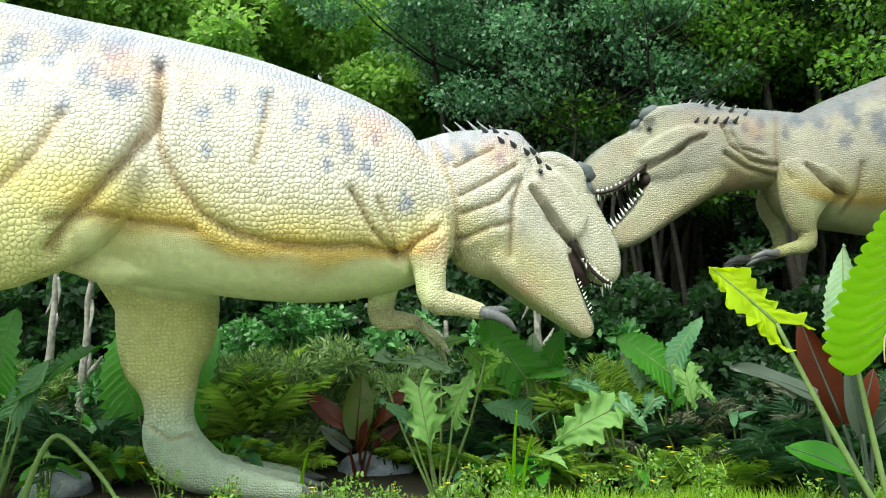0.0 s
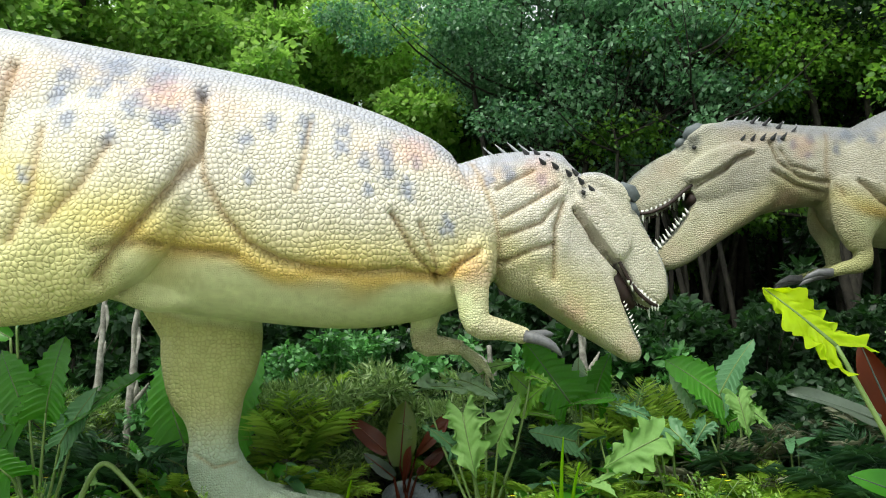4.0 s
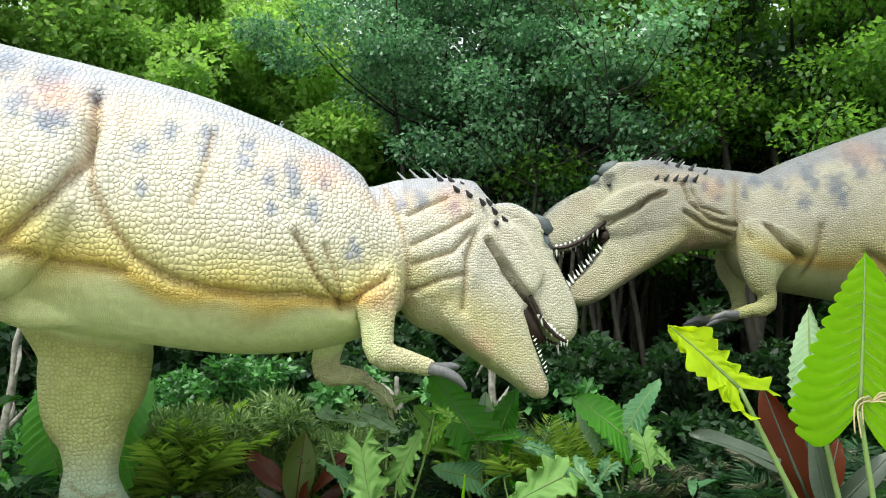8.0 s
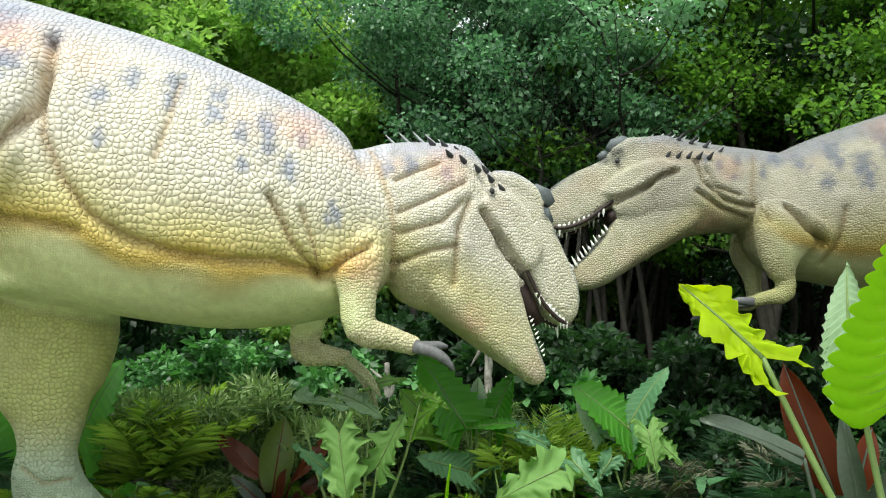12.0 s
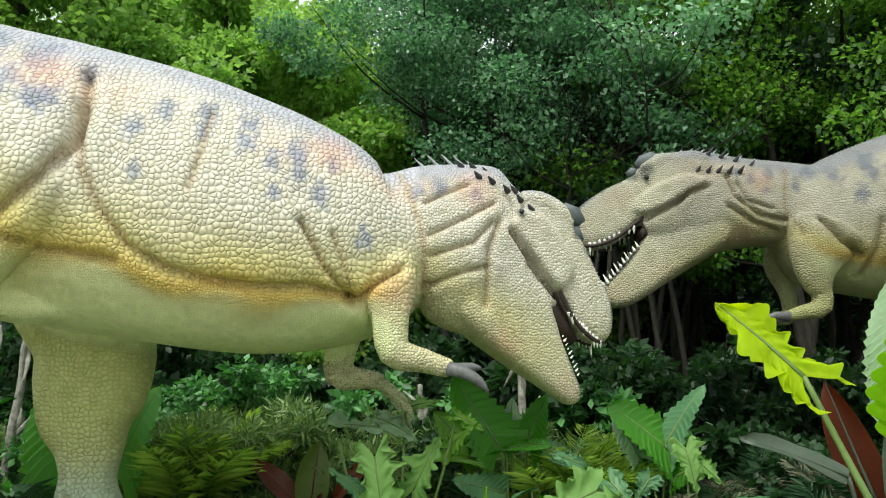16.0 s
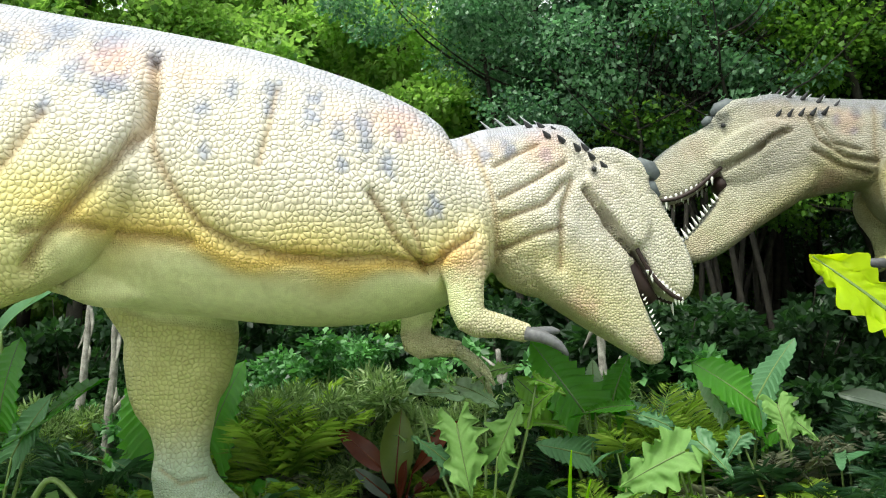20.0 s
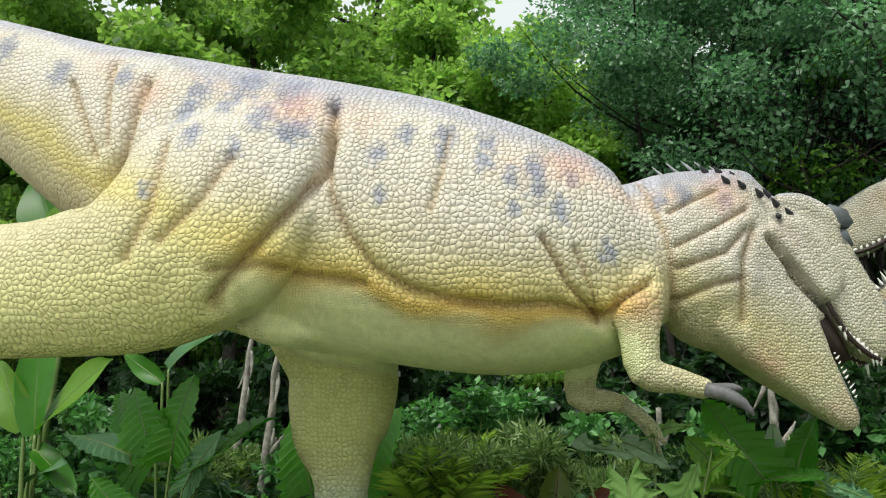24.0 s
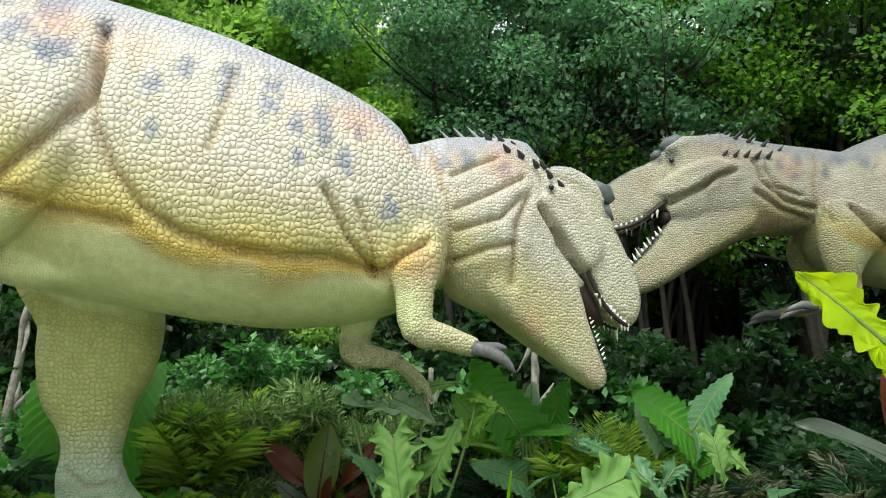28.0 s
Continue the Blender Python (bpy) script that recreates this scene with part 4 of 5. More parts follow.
def broad(s):
    """Half width of a broad heart-shaped blade, wide at the base."""
    return 0.44 * (1 - s) ** 0.82 * (0.9 + 0.35 * s) * (0.72 + 0.28 * math.sin(math.pi / 2 * min(s / 0.2, 1)))


def paddle(s):
    return 0.19 * (math.sin(math.pi * (0.06 + 0.93 * s) ** 0.8)) ** 0.65


def blade(shape, length, wide, lobes, arch, cup, back, scallop, pleat, seed):
    """A broad leaf along +x, its face up (+z): pleated side veins that sweep back into lobes, scalloped edge, arching midrib."""
    ns, nw = max(14, int(lobes * (12 if pleat > 0.02 else 6))), 6
    r = random.Random(seed)
    ph = [r.random() * 6.28 for _ in range(4)]
    lump = [r.random() for _ in range(24)]
    top, faces = [], []
    for i in range(ns + 1):
        s = i / ns
        hw = shape(s) * wide
        g = s * lobes
        tooth = g - math.floor(g)
        ripple = (0.55 + 0.9 * lump[int(g) % 24]) * (2 * tooth**1.4 - 1 if tooth < 0.85 else (1 - tooth) / 0.15 * 1.6 - 1)
        if shape is broad:
            ripple = (0.7 + 0.5 * lump[int(g) % 24]) * (2 * abs(math.sin(math.pi * g)) ** 0.8 - 1)
        for j in range(-nw, nw + 1):
            w = j / nw
            q = abs(w)
            if pleat > 0.02:  # deep uneven lobes with torn edges, each side its own
                o = Vector((g * 0.8 + seed * 3.7, 5.0 if w > 0 else 0.0, seed))
                ripple = 1.7 * noise.noise(o) + 0.8 * noise.noise(o * 2.9) + 0.35 * math.sin(g * 2 * math.pi + ph[2 if w > 0 else 3])
            e = 1.0 + scallop * (ripple - 0.4 + 0.5 * math.sin(5 * s + ph[0] + (w > 0))) * q**3
            sweep = math.sin(math.pi * 0.66 * q) if shape is broad else q**1.25
            x = s * length * (1 - 0.04 * q) - back * length * sweep * (1 - s) ** 0.8 + 0.30 * hw * length * q * s
            y = w * hw * e * length
            z = arch * length * s * s + cup * q**1.5 * hw * length + pleat * length * ripple * min(1, q * 2.5) * (1 - 0.5 * s) + 0.05 * length * q * math.sin(s * 5 + ph[1] + (2 if w > 0 else 0))
            if pleat > 0.02:  # ragged and curled
                o = Vector((s * 4 + seed, w * 1.6, 0))
                x, y, z = x + 0.05 * length * q * noise.noise(o * 1.7), y + 0.07 * length * q * noise.noise(o * 2.3), z + 0.16 * length * q * noise.noise(o * 1.3 + Vector((0, 0, 4)))
            top.append((x, y, z))
    m = 2 * nw + 1
    for i in range(ns):
        for k in range(m - 1):
            faces.append((i * m + k, (i + 1) * m + k, (i + 1) * m + k + 1, i * m + k + 1))
    n = len(top)
    faces += [tuple(q + n for q in reversed(g)) for g in faces]
    return top + [(x, y, z - 0.0025) for x, y, z in top], faces


def posed(vf, m):
    return [tuple(m @ Vector(p)) for p in vf[0]], vf[1]


def leaf_pose(base, turn, rise, roll=0.0):
    """Base point, compass turn of the blade's tip, its rise above level, roll about its rib, in degrees."""
    return Matrix.Translation(base) @ pose(0, 0, 0, 0, 0, turn) @ pose(0, 0, 0, 0, -rise, 0) @ pose(0, 0, 0, roll, 0, 0)


def leaf_frame(base, tip, face):
    """The pose of a blade from its base to its tip, turned to the given side, and its length."""
    x = Vector(tip) - Vector(base)
    length = x.length
    x.normalize()
    z = Vector(face) - x * x.dot(Vector(face))
    z.normalize()
    y = z.cross(x)
    m = Matrix((x, y, z)).transposed().to_4x4()
    m.translation = base
    return m, length


def stalk_rows(a, b, r0, r1, bow):
    a, b = np.array(a, float), np.array(b, float)
    m = (a + b) / 2 + np.array(bow)
    return smooth_rows([(*a, r0, r0), (*m, (r0 + r1) / 2, (r0 + r1) / 2), (*b, r1, r1)], 5)


def side_veins(grid, rows, count, length):
    """Raised veins that sweep from the midrib to the edge over a blade's grid."""
    h = Heap()
    for side in (-1, 1):
        for i in range(count):
            i0 = int(rows * (0.02 + 0.80 * i / count))
            line = [grid[min(i0 + j, rows) * 13 + 6 + side * j] for j in range(6)]
            h.add(tube([(p[0], p[1], p[2] - 0.001, length * 0.003 * (1 - 0.15 * j), length * 0.003 * (1 - 0.15 * j)) for j, p in enumerate(line)], 5, 2.0, (0, 0, 1)))
    return h.v, h.f


def broad_plant(name, foot, leaves, mat, stalk_mat, label, category, shape=heart, wide=1.0, lobes=9, group="", arch=-0.18, cup=0.22, back=0.32, scallop=0.09, pleat=0.011, stem=0.021, seed=1):
    """A plant of broad leaves on stalks from one foot. leaves: blade base, blade tip, the way its face looks, width factor, material or None."""
    root = thing(name, foot[0], foot[1], 0, 0, label, category, group)
    o = Vector((foot[0], foot[1], 0))
    r = random.Random(seed)
    for k, (base, tip, face, w, other) in enumerate(leaves):
        base, tip = Vector(base) - o, Vector(tip) - o
        m, length = leaf_frame(base, tip, face)
        turn = k * 2.4
        start = (0.05 * math.cos(turn), 0.05 * math.sin(turn), -0.06)
        part("stalk", Heap().add(tube(stalk_rows(start, base, stem, stem * 0.5, (0.10 * base[0], 0.10 * base[1], 0.05 + 0.04 * r.random())), 8, 2.0, (0.2, 1, 0.05))).mesh("stalk", stalk_mat), root)
        vf = blade(shape, length, wide * w, lobes, arch, cup, back, scallop, pleat, seed * 31 + k)
        one = part("leaf", Heap().add(posed(vf, m)).mesh("leaf", other or mat), root)
        if shape is not paddle and length > 0.4 and pleat < 0.02:
            part("vein_network", Heap().add(posed(side_veins(vf[0], max(14, int(lobes * 6)), 11, length), m)).mesh("vein_network", stalk_mat if shape is broad else other or mat), one)
        rib = [(s * length, 0, arch * s * s * length + 0.001, 0.007 * (1.25 - s), 0.009 * (1.25 - s)) for s in np.linspace(0, 0.97, 7)]
        part("midrib", Heap().add(posed(tube(rib, 6, 2.0), m)).mesh("midrib", stalk_mat), one)
    return root


def frond(length, rng, leaflets=38, wide=0.30, bend=-0.5):
    """A feather frond along +x: rib and narrow leaflets."""
    h = Heap()
    line = [(s * length, 0, length * (0.25 * s + bend * s * s)) for s in np.linspace(0, 1, 9)]
    h.add(tube([(*p, 0.010 * (1 - i / 10), 0.010 * (1 - i / 10)) for i, p in enumerate(line)], 5, 2.0))
    for i in range(leaflets):
        s = 0.15 + 0.85 * i / leaflets
        p = np.array([s * length, 0, length * (0.25 * s + bend * s * s)])
        w = wide * length * math.sin(math.pi * min(1, 0.18 + 0.8 * s)) ** 0.7
        for side in (-1, 1):
            e = p + np.array([w * (0.6 + 0.15 * rng.normal()), side * w * (0.85 + 0.12 * rng.normal()), -0.45 * w + rng.normal() * 0.18 * w])
            q = (p + e) / 2 + np.array([0, 0, 0.14 * w])
            t = np.array([0.0075, -side * 0.0055, 0.003]) * (0.6 + length * 0.5)
            h.add(([tuple(p), tuple(q + t), tuple(e), tuple(q - t)], [(0, 1, 2), (0, 2, 3)]))
    return h.v, h.f


def palm_shape(seed, fronds, length, mat, rise=(25, 75)):
    rng = np.random.default_rng(seed)
    root = new("palm")
    for k in range(fronds):
        vf = frond(length * (0.75 + 0.4 * rng.random()), rng)
        m = leaf_pose((0, 0, 0.05), k * 137.5 + rng.random() * 30, rise[0] + (rise[1] - rise[0]) * rng.random(), rng.normal() * 15)
        part("frond", Heap().add(posed(vf, m)).mesh("frond", mat), root)
    return root


def clump_shape(seed, count, tall, size, mats, shape, wide=1.0, lobes=7, name="foliage_clump"):
    """A low clump of broad leaves that arch outwards all round."""
    r = random.Random(seed)
    root = new(name)
    for k in range(count):
        turn = k * 2.4 + r.uniform(-0.4, 0.4)
        out, up = r.uniform(0.08, 0.30) * tall, tall * r.uniform(0.35, 1.0)
        base = Vector((math.cos(turn) * out, math.sin(turn) * out, up))
        length = size * r.uniform(0.65, 1.15)
        rise = r.uniform(-0.5, 0.9)
        tip = base + Vector((math.cos(turn), math.sin(turn), rise)).normalized() * length
        m, length = leaf_frame(base, tip, (math.cos(turn) * -rise, math.sin(turn) * -rise, 1.2))
        part("stalk", Heap().add(tube(stalk_rows((0.03 * math.cos(turn), 0.03 * math.sin(turn), -0.05), base, 0.012, 0.006, (0, 0, 0.04)), 6, 2.0, (0.2, 1, 0.05))).mesh("stalk", STALK), root)
        part("leaf", Heap().add(posed(blade(shape, length, wide * r.uniform(0.8, 1.2), lobes, -0.3, 0.25, 0.25 if shape is heart else 0.0, 0.12, 0.012, seed * 50 + k), m)).mesh("leaf", mats[k % len(mats)]), root)
    return root

# ---- ground ----


def ground_sheet():
    n = 140
    v, f = [], []
    xs = np.sign(np.linspace(-1, 1, n)) * np.abs(np.linspace(-1, 1, n)) ** 2.6 * 600
    ys = np.sign(np.linspace(-1, 1, n)) * np.abs(np.linspace(-1, 1, n)) ** 2.6 * 600 + 6
    for y in ys:
        for x in xs:
            near = max(0, 1 - math.hypot(x, y - 6) / 40)
            v.append((x, y, 0.05 * near * noise.noise(Vector((x * 0.6, y * 0.6, 0))) - 0.02))
    for i in range(n - 1):
        for j in range(n - 1):
            f.append((i * n + j, i * n + j + 1, (i + 1) * n + j + 1, (i + 1) * n + j))
    return tagged(new("ground", mesh_of("ground", v, f, [SOIL])), "dark leaf-littered soil under the plants", "ground", "", "structure")


ground_sheet()



def bounce_slab():
    """An unseen pale slab underfoot, added to bounce light up onto the statues."""
    bm = bmesh.new()
    bmesh.ops.create_cube(bm, size=1.0, matrix=pose(0, -1.0, 0.02) @ Matrix.Diagonal((44, 7.2, 0.10, 1)))
    bmesh.ops.bevel(bm, geom=bm.edges[:], offset=0.015, segments=2, affect="EDGES")
    me = bpy.data.meshes.new("pavement")
    bm.to_mesh(me)
    bm.free()
    me.materials.append(BOUNCE_PALE)
    return tagged(new("pavement", me), "unseen pale slab added before the statues to bounce light", "pavement", "", "structure")


bounce_slab()

# ---- woods ----
rng = np.random.default_rng(11)
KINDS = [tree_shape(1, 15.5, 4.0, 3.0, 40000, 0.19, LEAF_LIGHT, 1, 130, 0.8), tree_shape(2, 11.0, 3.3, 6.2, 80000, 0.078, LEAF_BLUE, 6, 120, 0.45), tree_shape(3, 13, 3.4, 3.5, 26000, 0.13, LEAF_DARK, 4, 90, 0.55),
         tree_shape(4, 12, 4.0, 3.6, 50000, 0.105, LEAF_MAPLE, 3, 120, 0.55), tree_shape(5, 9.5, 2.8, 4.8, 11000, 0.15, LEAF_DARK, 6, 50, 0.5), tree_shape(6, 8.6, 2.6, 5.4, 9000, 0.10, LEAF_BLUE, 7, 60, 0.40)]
LABELS = ["tall broadleaf tree with light green crown", "multi-stemmed tree with bluish green feathery crown", "dark green tree with slender stems", "broadleaf tree with bright green layered crown", "dark thicket tree of many slender stems", "dark tree of leaning bare stems with a thin crown"]
for k, l in zip(KINDS, LABELS):
    tagged(k, l, "tree", "trees of the woods")
TREES = [(5, 1.5, 13.2, 1.0), (5, 2.9, 14.0, 1.05), (0, 1.6, 19.0, 0.8), (3, 3.4, 19.5, 1.0), (0, -9, 19), (0, -13.5, 17), (0, -5.8, 21, 0.9), (0, -18, 19), (0, -11, 23), (0, -16, 24), (1, 0.0, 14.2), (0, -3.4, 17, 0.74), (4, 1.4, 17), (3, 5.0, 13.3), (3, 8.8, 14.2), (2, 4.5, 18.5), (0, 12.5, 17), (0, -6.8, 16.5, 0.8), (0, -10.5, 15),
         (4, 3.2, 16.2), (2, 8, 19), (0, -1.5, 24, 0.85), (0, 3, 25), (2, 11, 22), (0, 16, 21), (0, -15, 14), (0, -21, 16), (3, 13.2, 13), (0, -2.2, 20, 0.76), (0, -20, 23), (2, 6.5, 23), (4, 6.2, 16.6), (4, 10.5, 17), (0, -25, 19), (0, -19.5, 13)]
used = set()
for kind, x, y, *size in TREES:
    m = pose(x, y, 0, 0, 0, rng.random() * 360)
    s = size[0] if size else 0.92 + 0.2 * rng.random()
    if kind in used:
        ob = copy_thing(KINDS[kind], m)
    else:
        ob = KINDS[kind]
        ob.matrix_world = m
        used.add(kind)
    ob.scale = (s, s, s)


def far_woods():
    r = np.random.default_rng(4)
    c = np.stack([r.uniform(-48, 42, 700), r.uniform(28, 35, 700), r.uniform(0.0, 8.5, 700)], 1)
    v, f = leaf_cloud(r, c, np.full((700, 3), 2.0), 80000, 0.62, 0.3)
    c = np.stack([r.uniform(-45, 40, 600), r.uniform(24, 27, 600), r.uniform(0.0, 5.0, 600)], 1)
    v2, f2 = leaf_cloud(r, c, np.full((600, 3), 1.3), 70000, 0.42, 0.3)
    v, f = np.concatenate([v, v2]), np.concatenate([f, f2 + len(v)])
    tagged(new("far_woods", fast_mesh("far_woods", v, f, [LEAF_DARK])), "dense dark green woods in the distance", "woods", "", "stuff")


far_woods()

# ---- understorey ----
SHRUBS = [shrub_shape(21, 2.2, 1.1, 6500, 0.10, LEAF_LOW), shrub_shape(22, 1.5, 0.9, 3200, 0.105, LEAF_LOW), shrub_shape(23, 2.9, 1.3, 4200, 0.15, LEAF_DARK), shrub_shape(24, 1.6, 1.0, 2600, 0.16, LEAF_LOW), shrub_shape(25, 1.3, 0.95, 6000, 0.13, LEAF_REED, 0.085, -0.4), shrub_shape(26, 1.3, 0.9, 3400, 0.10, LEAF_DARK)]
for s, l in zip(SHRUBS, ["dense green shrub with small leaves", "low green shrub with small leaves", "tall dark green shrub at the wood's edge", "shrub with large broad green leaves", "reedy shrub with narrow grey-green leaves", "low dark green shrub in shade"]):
    tagged(s, l, "shrub", "shrubs under the trees")
spots = [(2, 0.6, 11.8), (2, 2.6, 11.9), (2, 1.5, 10.9), (2, 2.2, 11.0), (2, 3.2, 11.4), (2, 0.9, 11.1), (5, 2.9, 10.4), (5, 3.8, 10.6), (0, -3.4, 9.9), (0, -2.7, 10.1), (4, -3.0, 8.75), (4, -2.4, 8.95), (4, -1.4, 8.9), (4, -0.5, 8.6), (4, 0.6, 8.9), (0, -3.0, 10.9), (0, -4.3, 10.6), (2, -5.8, 11.8), (2, -2.0, 12.2), (0, -0.6, 10.8), (3, 1.6, 11.0), (5, 3.4, 11.1), (2, 4.8, 12.0), (3, 5.6, 11.2), (2, 7.0, 11.8), (3, 8.2, 11.0),
         (1, -7.2, 11.0), (2, -8.4, 12.0), (0, -9.8, 11.0), (2, -11.5, 12.2), (0, -13, 10.8), (1, -3.6, 9.3), (2, 10, 12), (0, -6.6, 12.4), (2, -14.5, 13), (1, 6.6, 10.2), (5, 4.4, 10.4), (1, -4.9, 9.0), (1, -8.6, 9.6), (3, -7.6, 9.0), (1, -10.2, 9.2),
         (1, -0.9, 9.3), (1, 1.9, 9.9), (4, -3.3, 8.9), (4, -2.5, 8.7), (4, -1.8, 8.9), (4, -1.0, 8.8), (4, -4.0, 8.8), (4, 0.2, 8.9), (4, -6.0, 8.9), (5, -0.7, 8.7), (5, 1.3, 8.5), (5, 3.2, 8.4), (5, -3.0, 9.6), (5, -5.2, 9.5),
         (2, -3.2, 13.6), (2, -4.8, 13.4), (2, -1.0, 13.2), (2, -7.0, 13.8), (2, -9.6, 13.6), (2, 3.8, 13.6), (2, 6.0, 13.2), (2, -12.6, 13.8), (2, -0.4, 15.4), (2, -2.6, 15.6), (2, -5.4, 15.2), (2, 2.4, 15.8), (2, 4.9, 15.2)]
used = set()
for kind, x, y in spots:
    m = pose(x, y, 0, 0, 0, rng.random() * 360)
    if kind in used:
        ob = copy_thing(SHRUBS[kind], m)
    else:
        ob = SHRUBS[kind]
        ob.matrix_world = m
        used.add(kind)
    s = 0.85 + 0.4 * rng.random()
    ob.scale = (s, s, s * (0.85 + 0.2 * rng.random()))

# ---- palms and ferns ----
PALMS = [palm_shape(31, 16, 1.2, PALM, (45, 84)), palm_shape(32, 13, 1.0, PALM_DRY, (15, 70)), palm_shape(33, 12, 0.7, PALM, (15, 60)), palm_shape(34, 14, 1.15, PALM_DARK, (20, 75))]
for s, l in zip(PALMS, ["small feather palm with upright yellow-green fronds", "feather palm with dry grey-green drooping fronds", "low fern-like palm on the ground", "dark green feather palm"]):
    tagged(s, l, "palm", "palms and ferns")
spots = [(0, -2.85, 8.2), (1, -3.3, 8.5), (1, -2.2, 8.7), (2, -0.95, 8.3), (2, -0.2, 7.5), (3, 0.9, 8.2), (1, 1.6, 8.5), (1, 2.5, 8.3), (3, 2.4, 7.5), (3, 2.9, 7.2), (1, 2.2, 7.9), (2, 1.2, 7.0), (2, 0.0, 6.9), (1, 3.4, 7.4), (3, 3.6, 6.7), (0, 1.05, 7.7), (2, 1.7, 6.6), (1, 0.75, 8.6), (0, 1.35, 8.1),
         (2, -2.2, 7.6), (1, -5.4, 8.6), (3, -5.9, 8.2), (1, -6.6, 8.8), (2, -3.9, 7.4), (3, 4.2, 7.0), (1, -4.5, 8.2), (2, 2.3, 6.4), (3, -7.0, 7.6), (2, -6.1, 7.0), (1, 0.2, 8.6), (3, 3.1, 6.2), (0, -6.4, 9.2), (1, 3.1, 7.9), (1, 2.0, 7.3), (2, 0.6, 6.7), (2, -2.7, 7.5), (3, 0.3, 7.6), (1, -4.0, 8.9), (3, -4.9, 7.7), (1, 3.5, 6.9), (3, 3.0, 7.6), (3, 3.9, 7.4)]
used = set()
for kind, x, y in spots:
    m = pose(x, y, 0, 0, 0, rng.random() * 360)
    if kind in used:
        ob = copy_thing(PALMS[kind], m)
    else:
        ob = PALMS[kind]
        ob.matrix_world = m
        used.add(kind)
    s = 0.8 + 0.35 * rng.random()
    ob.scale = (s, s, s)

# ---- broad-leaved plants ----
SEE = (0, -1, 0.35)  # towards the path
TARO_G = "taro plants"
broad_plant("taro_plant", (2.36, 3.02), [((2.32, 2.97, 1.42), (2.42, 2.94, 2.16), (-0.15, -1, 0.1), 1.08, TARO_LIT)], TARO_LIT, STALK, "tall taro plant with one huge bright green leaf", "taro", broad, 1.0, 14, group=TARO_G, seed=3, arch=-0.05, cup=0.12, back=0.25, pleat=0.008, scallop=0.085)
broad_plant("taro_plant", (2.42, 3.28), [((2.2, 3.15, 1.50), (2.19, 3.2, 1.95), (-0.85, -0.7, 0.2), 0.8, TARO_PALE)], TARO_PALE, STALK, "taro plant with a pale shining leaf", "taro", lobes=14, group=TARO_G, seed=4, pleat=0.010, scallop=0.1)
broad_plant("taro_plant", (2.55, 3.12), [((1.84, 3.13, 1.53), (1.55, 3.2, 1.86), (0.05, -1, 0.35), 0.85, TARO_YELLOW)], TARO_YELLOW, STALK, "taro plant with a ragged lime-yellow leaf", "taro", lobes=8, group=TARO_G, seed=5, arch=-0.10, cup=0.2, back=0.36, scallop=0.40, pleat=0.026, stem=0.022)
broad_plant("red_banana", (2.75, 4.5), [((2.62, 4.5, 0.85), (2.36, 4.45, 1.56), (-0.5, -0.8, 0.1), 0.8, None), ((2.45, 4.45, 1.05), (1.92, 4.4, 1.30), (0.1, -0.8, 0.7), 0.75, GREYPLUM), ((2.7, 4.45, 0.85), (2.82, 4.4, 1.22), SEE, 0.9, None),
                                        ((2.7, 4.4, 0.8), (2.58, 4.25, 1.28), (-0.5, -0.8, 0.3), 0.65, GREYPLUM), ((2.8, 4.5, 0.8), (3.15, 4.4, 1.15), SEE, 0.75, GREYPLUM), ((2.7, 4.4, 0.5), (2.2, 4.2, 0.8), (0, -0.6, 0.8), 1.0, TARO)],
            RED, GREYPLUM, "banana plant with dark red and plum-grey leaves", "banana plant", paddle, 1.0, 2, "", -0.12, 0.3, 0.0, 0.02, 0.004, 0.022, 6)
broad_plant("red_banana", (-1.46, 7.95), [((-1.48, 7.9, 0.40), (-1.40, 7.85, 1.14), SEE, 1.15, RED_GREEN), ((-1.62, 7.9, 0.55), (-2.10, 7.85, 1.02), (0.3, -1, 0.5), 0.8, None), ((-1.3, 7.9, 0.5), (-0.83, 7.85, 1.04), (-0.5, -0.8, 0.4), 0.62, None),
                                          ((-1.42, 7.8, 0.15), (-1.35, 7.7, 0.65), (-0.8, -0.6, 0), 0.75, None), ((-1.53, 7.8, 0.3), (-1.85, 7.7, 0.58), SEE, 0.9, GREYPLUM), ((-1.3, 8.0, 0.3), (-0.95, 8.1, 0.62), SEE, 0.7, None)],
            RED_BRIGHT, RED_BRIGHT, "young banana plant with dark red upright leaves", "banana plant", paddle, 1.1, 2, "", -0.10, 0.3, 0.0, 0.02, 0.004, 0.02, 7)
broad_plant("taro_plant", (-4.8, 6.25), [((-4.88, 6.2, 1.14), (-5.23, 6.1, 1.85), SEE, 1.05, None), ((-4.70, 6.2, 1.20), (-4.55, 6.1, 1.95), SEE, 1.05, None), ((-5.2, 6.3, 1.2), (-5.6, 6.3, 1.82), (-0.3, -1, 0.5), 0.9, None), ((-4.35, 6.2, 1.15), (-3.65, 6.1, 1.66), (-0.2, -0.5, 0.9), 0.7, None),
                                         ((-5.1, 6.1, 1.2), (-5.85, 6.0, 1.52), (0, -0.3, 1), 0.8, TARO_GREY), ((-4.5, 6.15, 0.9), (-4.1, 6.0, 1.45), SEE, 0.6, TARO_GREY), ((-4.9, 6.0, 0.6), (-5.3, 5.8, 1.0), SEE, 0.9, None)],
            TARO, STALK, "clump of taro with large dark green leaves", "taro", group=TARO_G, seed=8, wide=1.25, scallop=0.13, pleat=0.014, lobes=11)
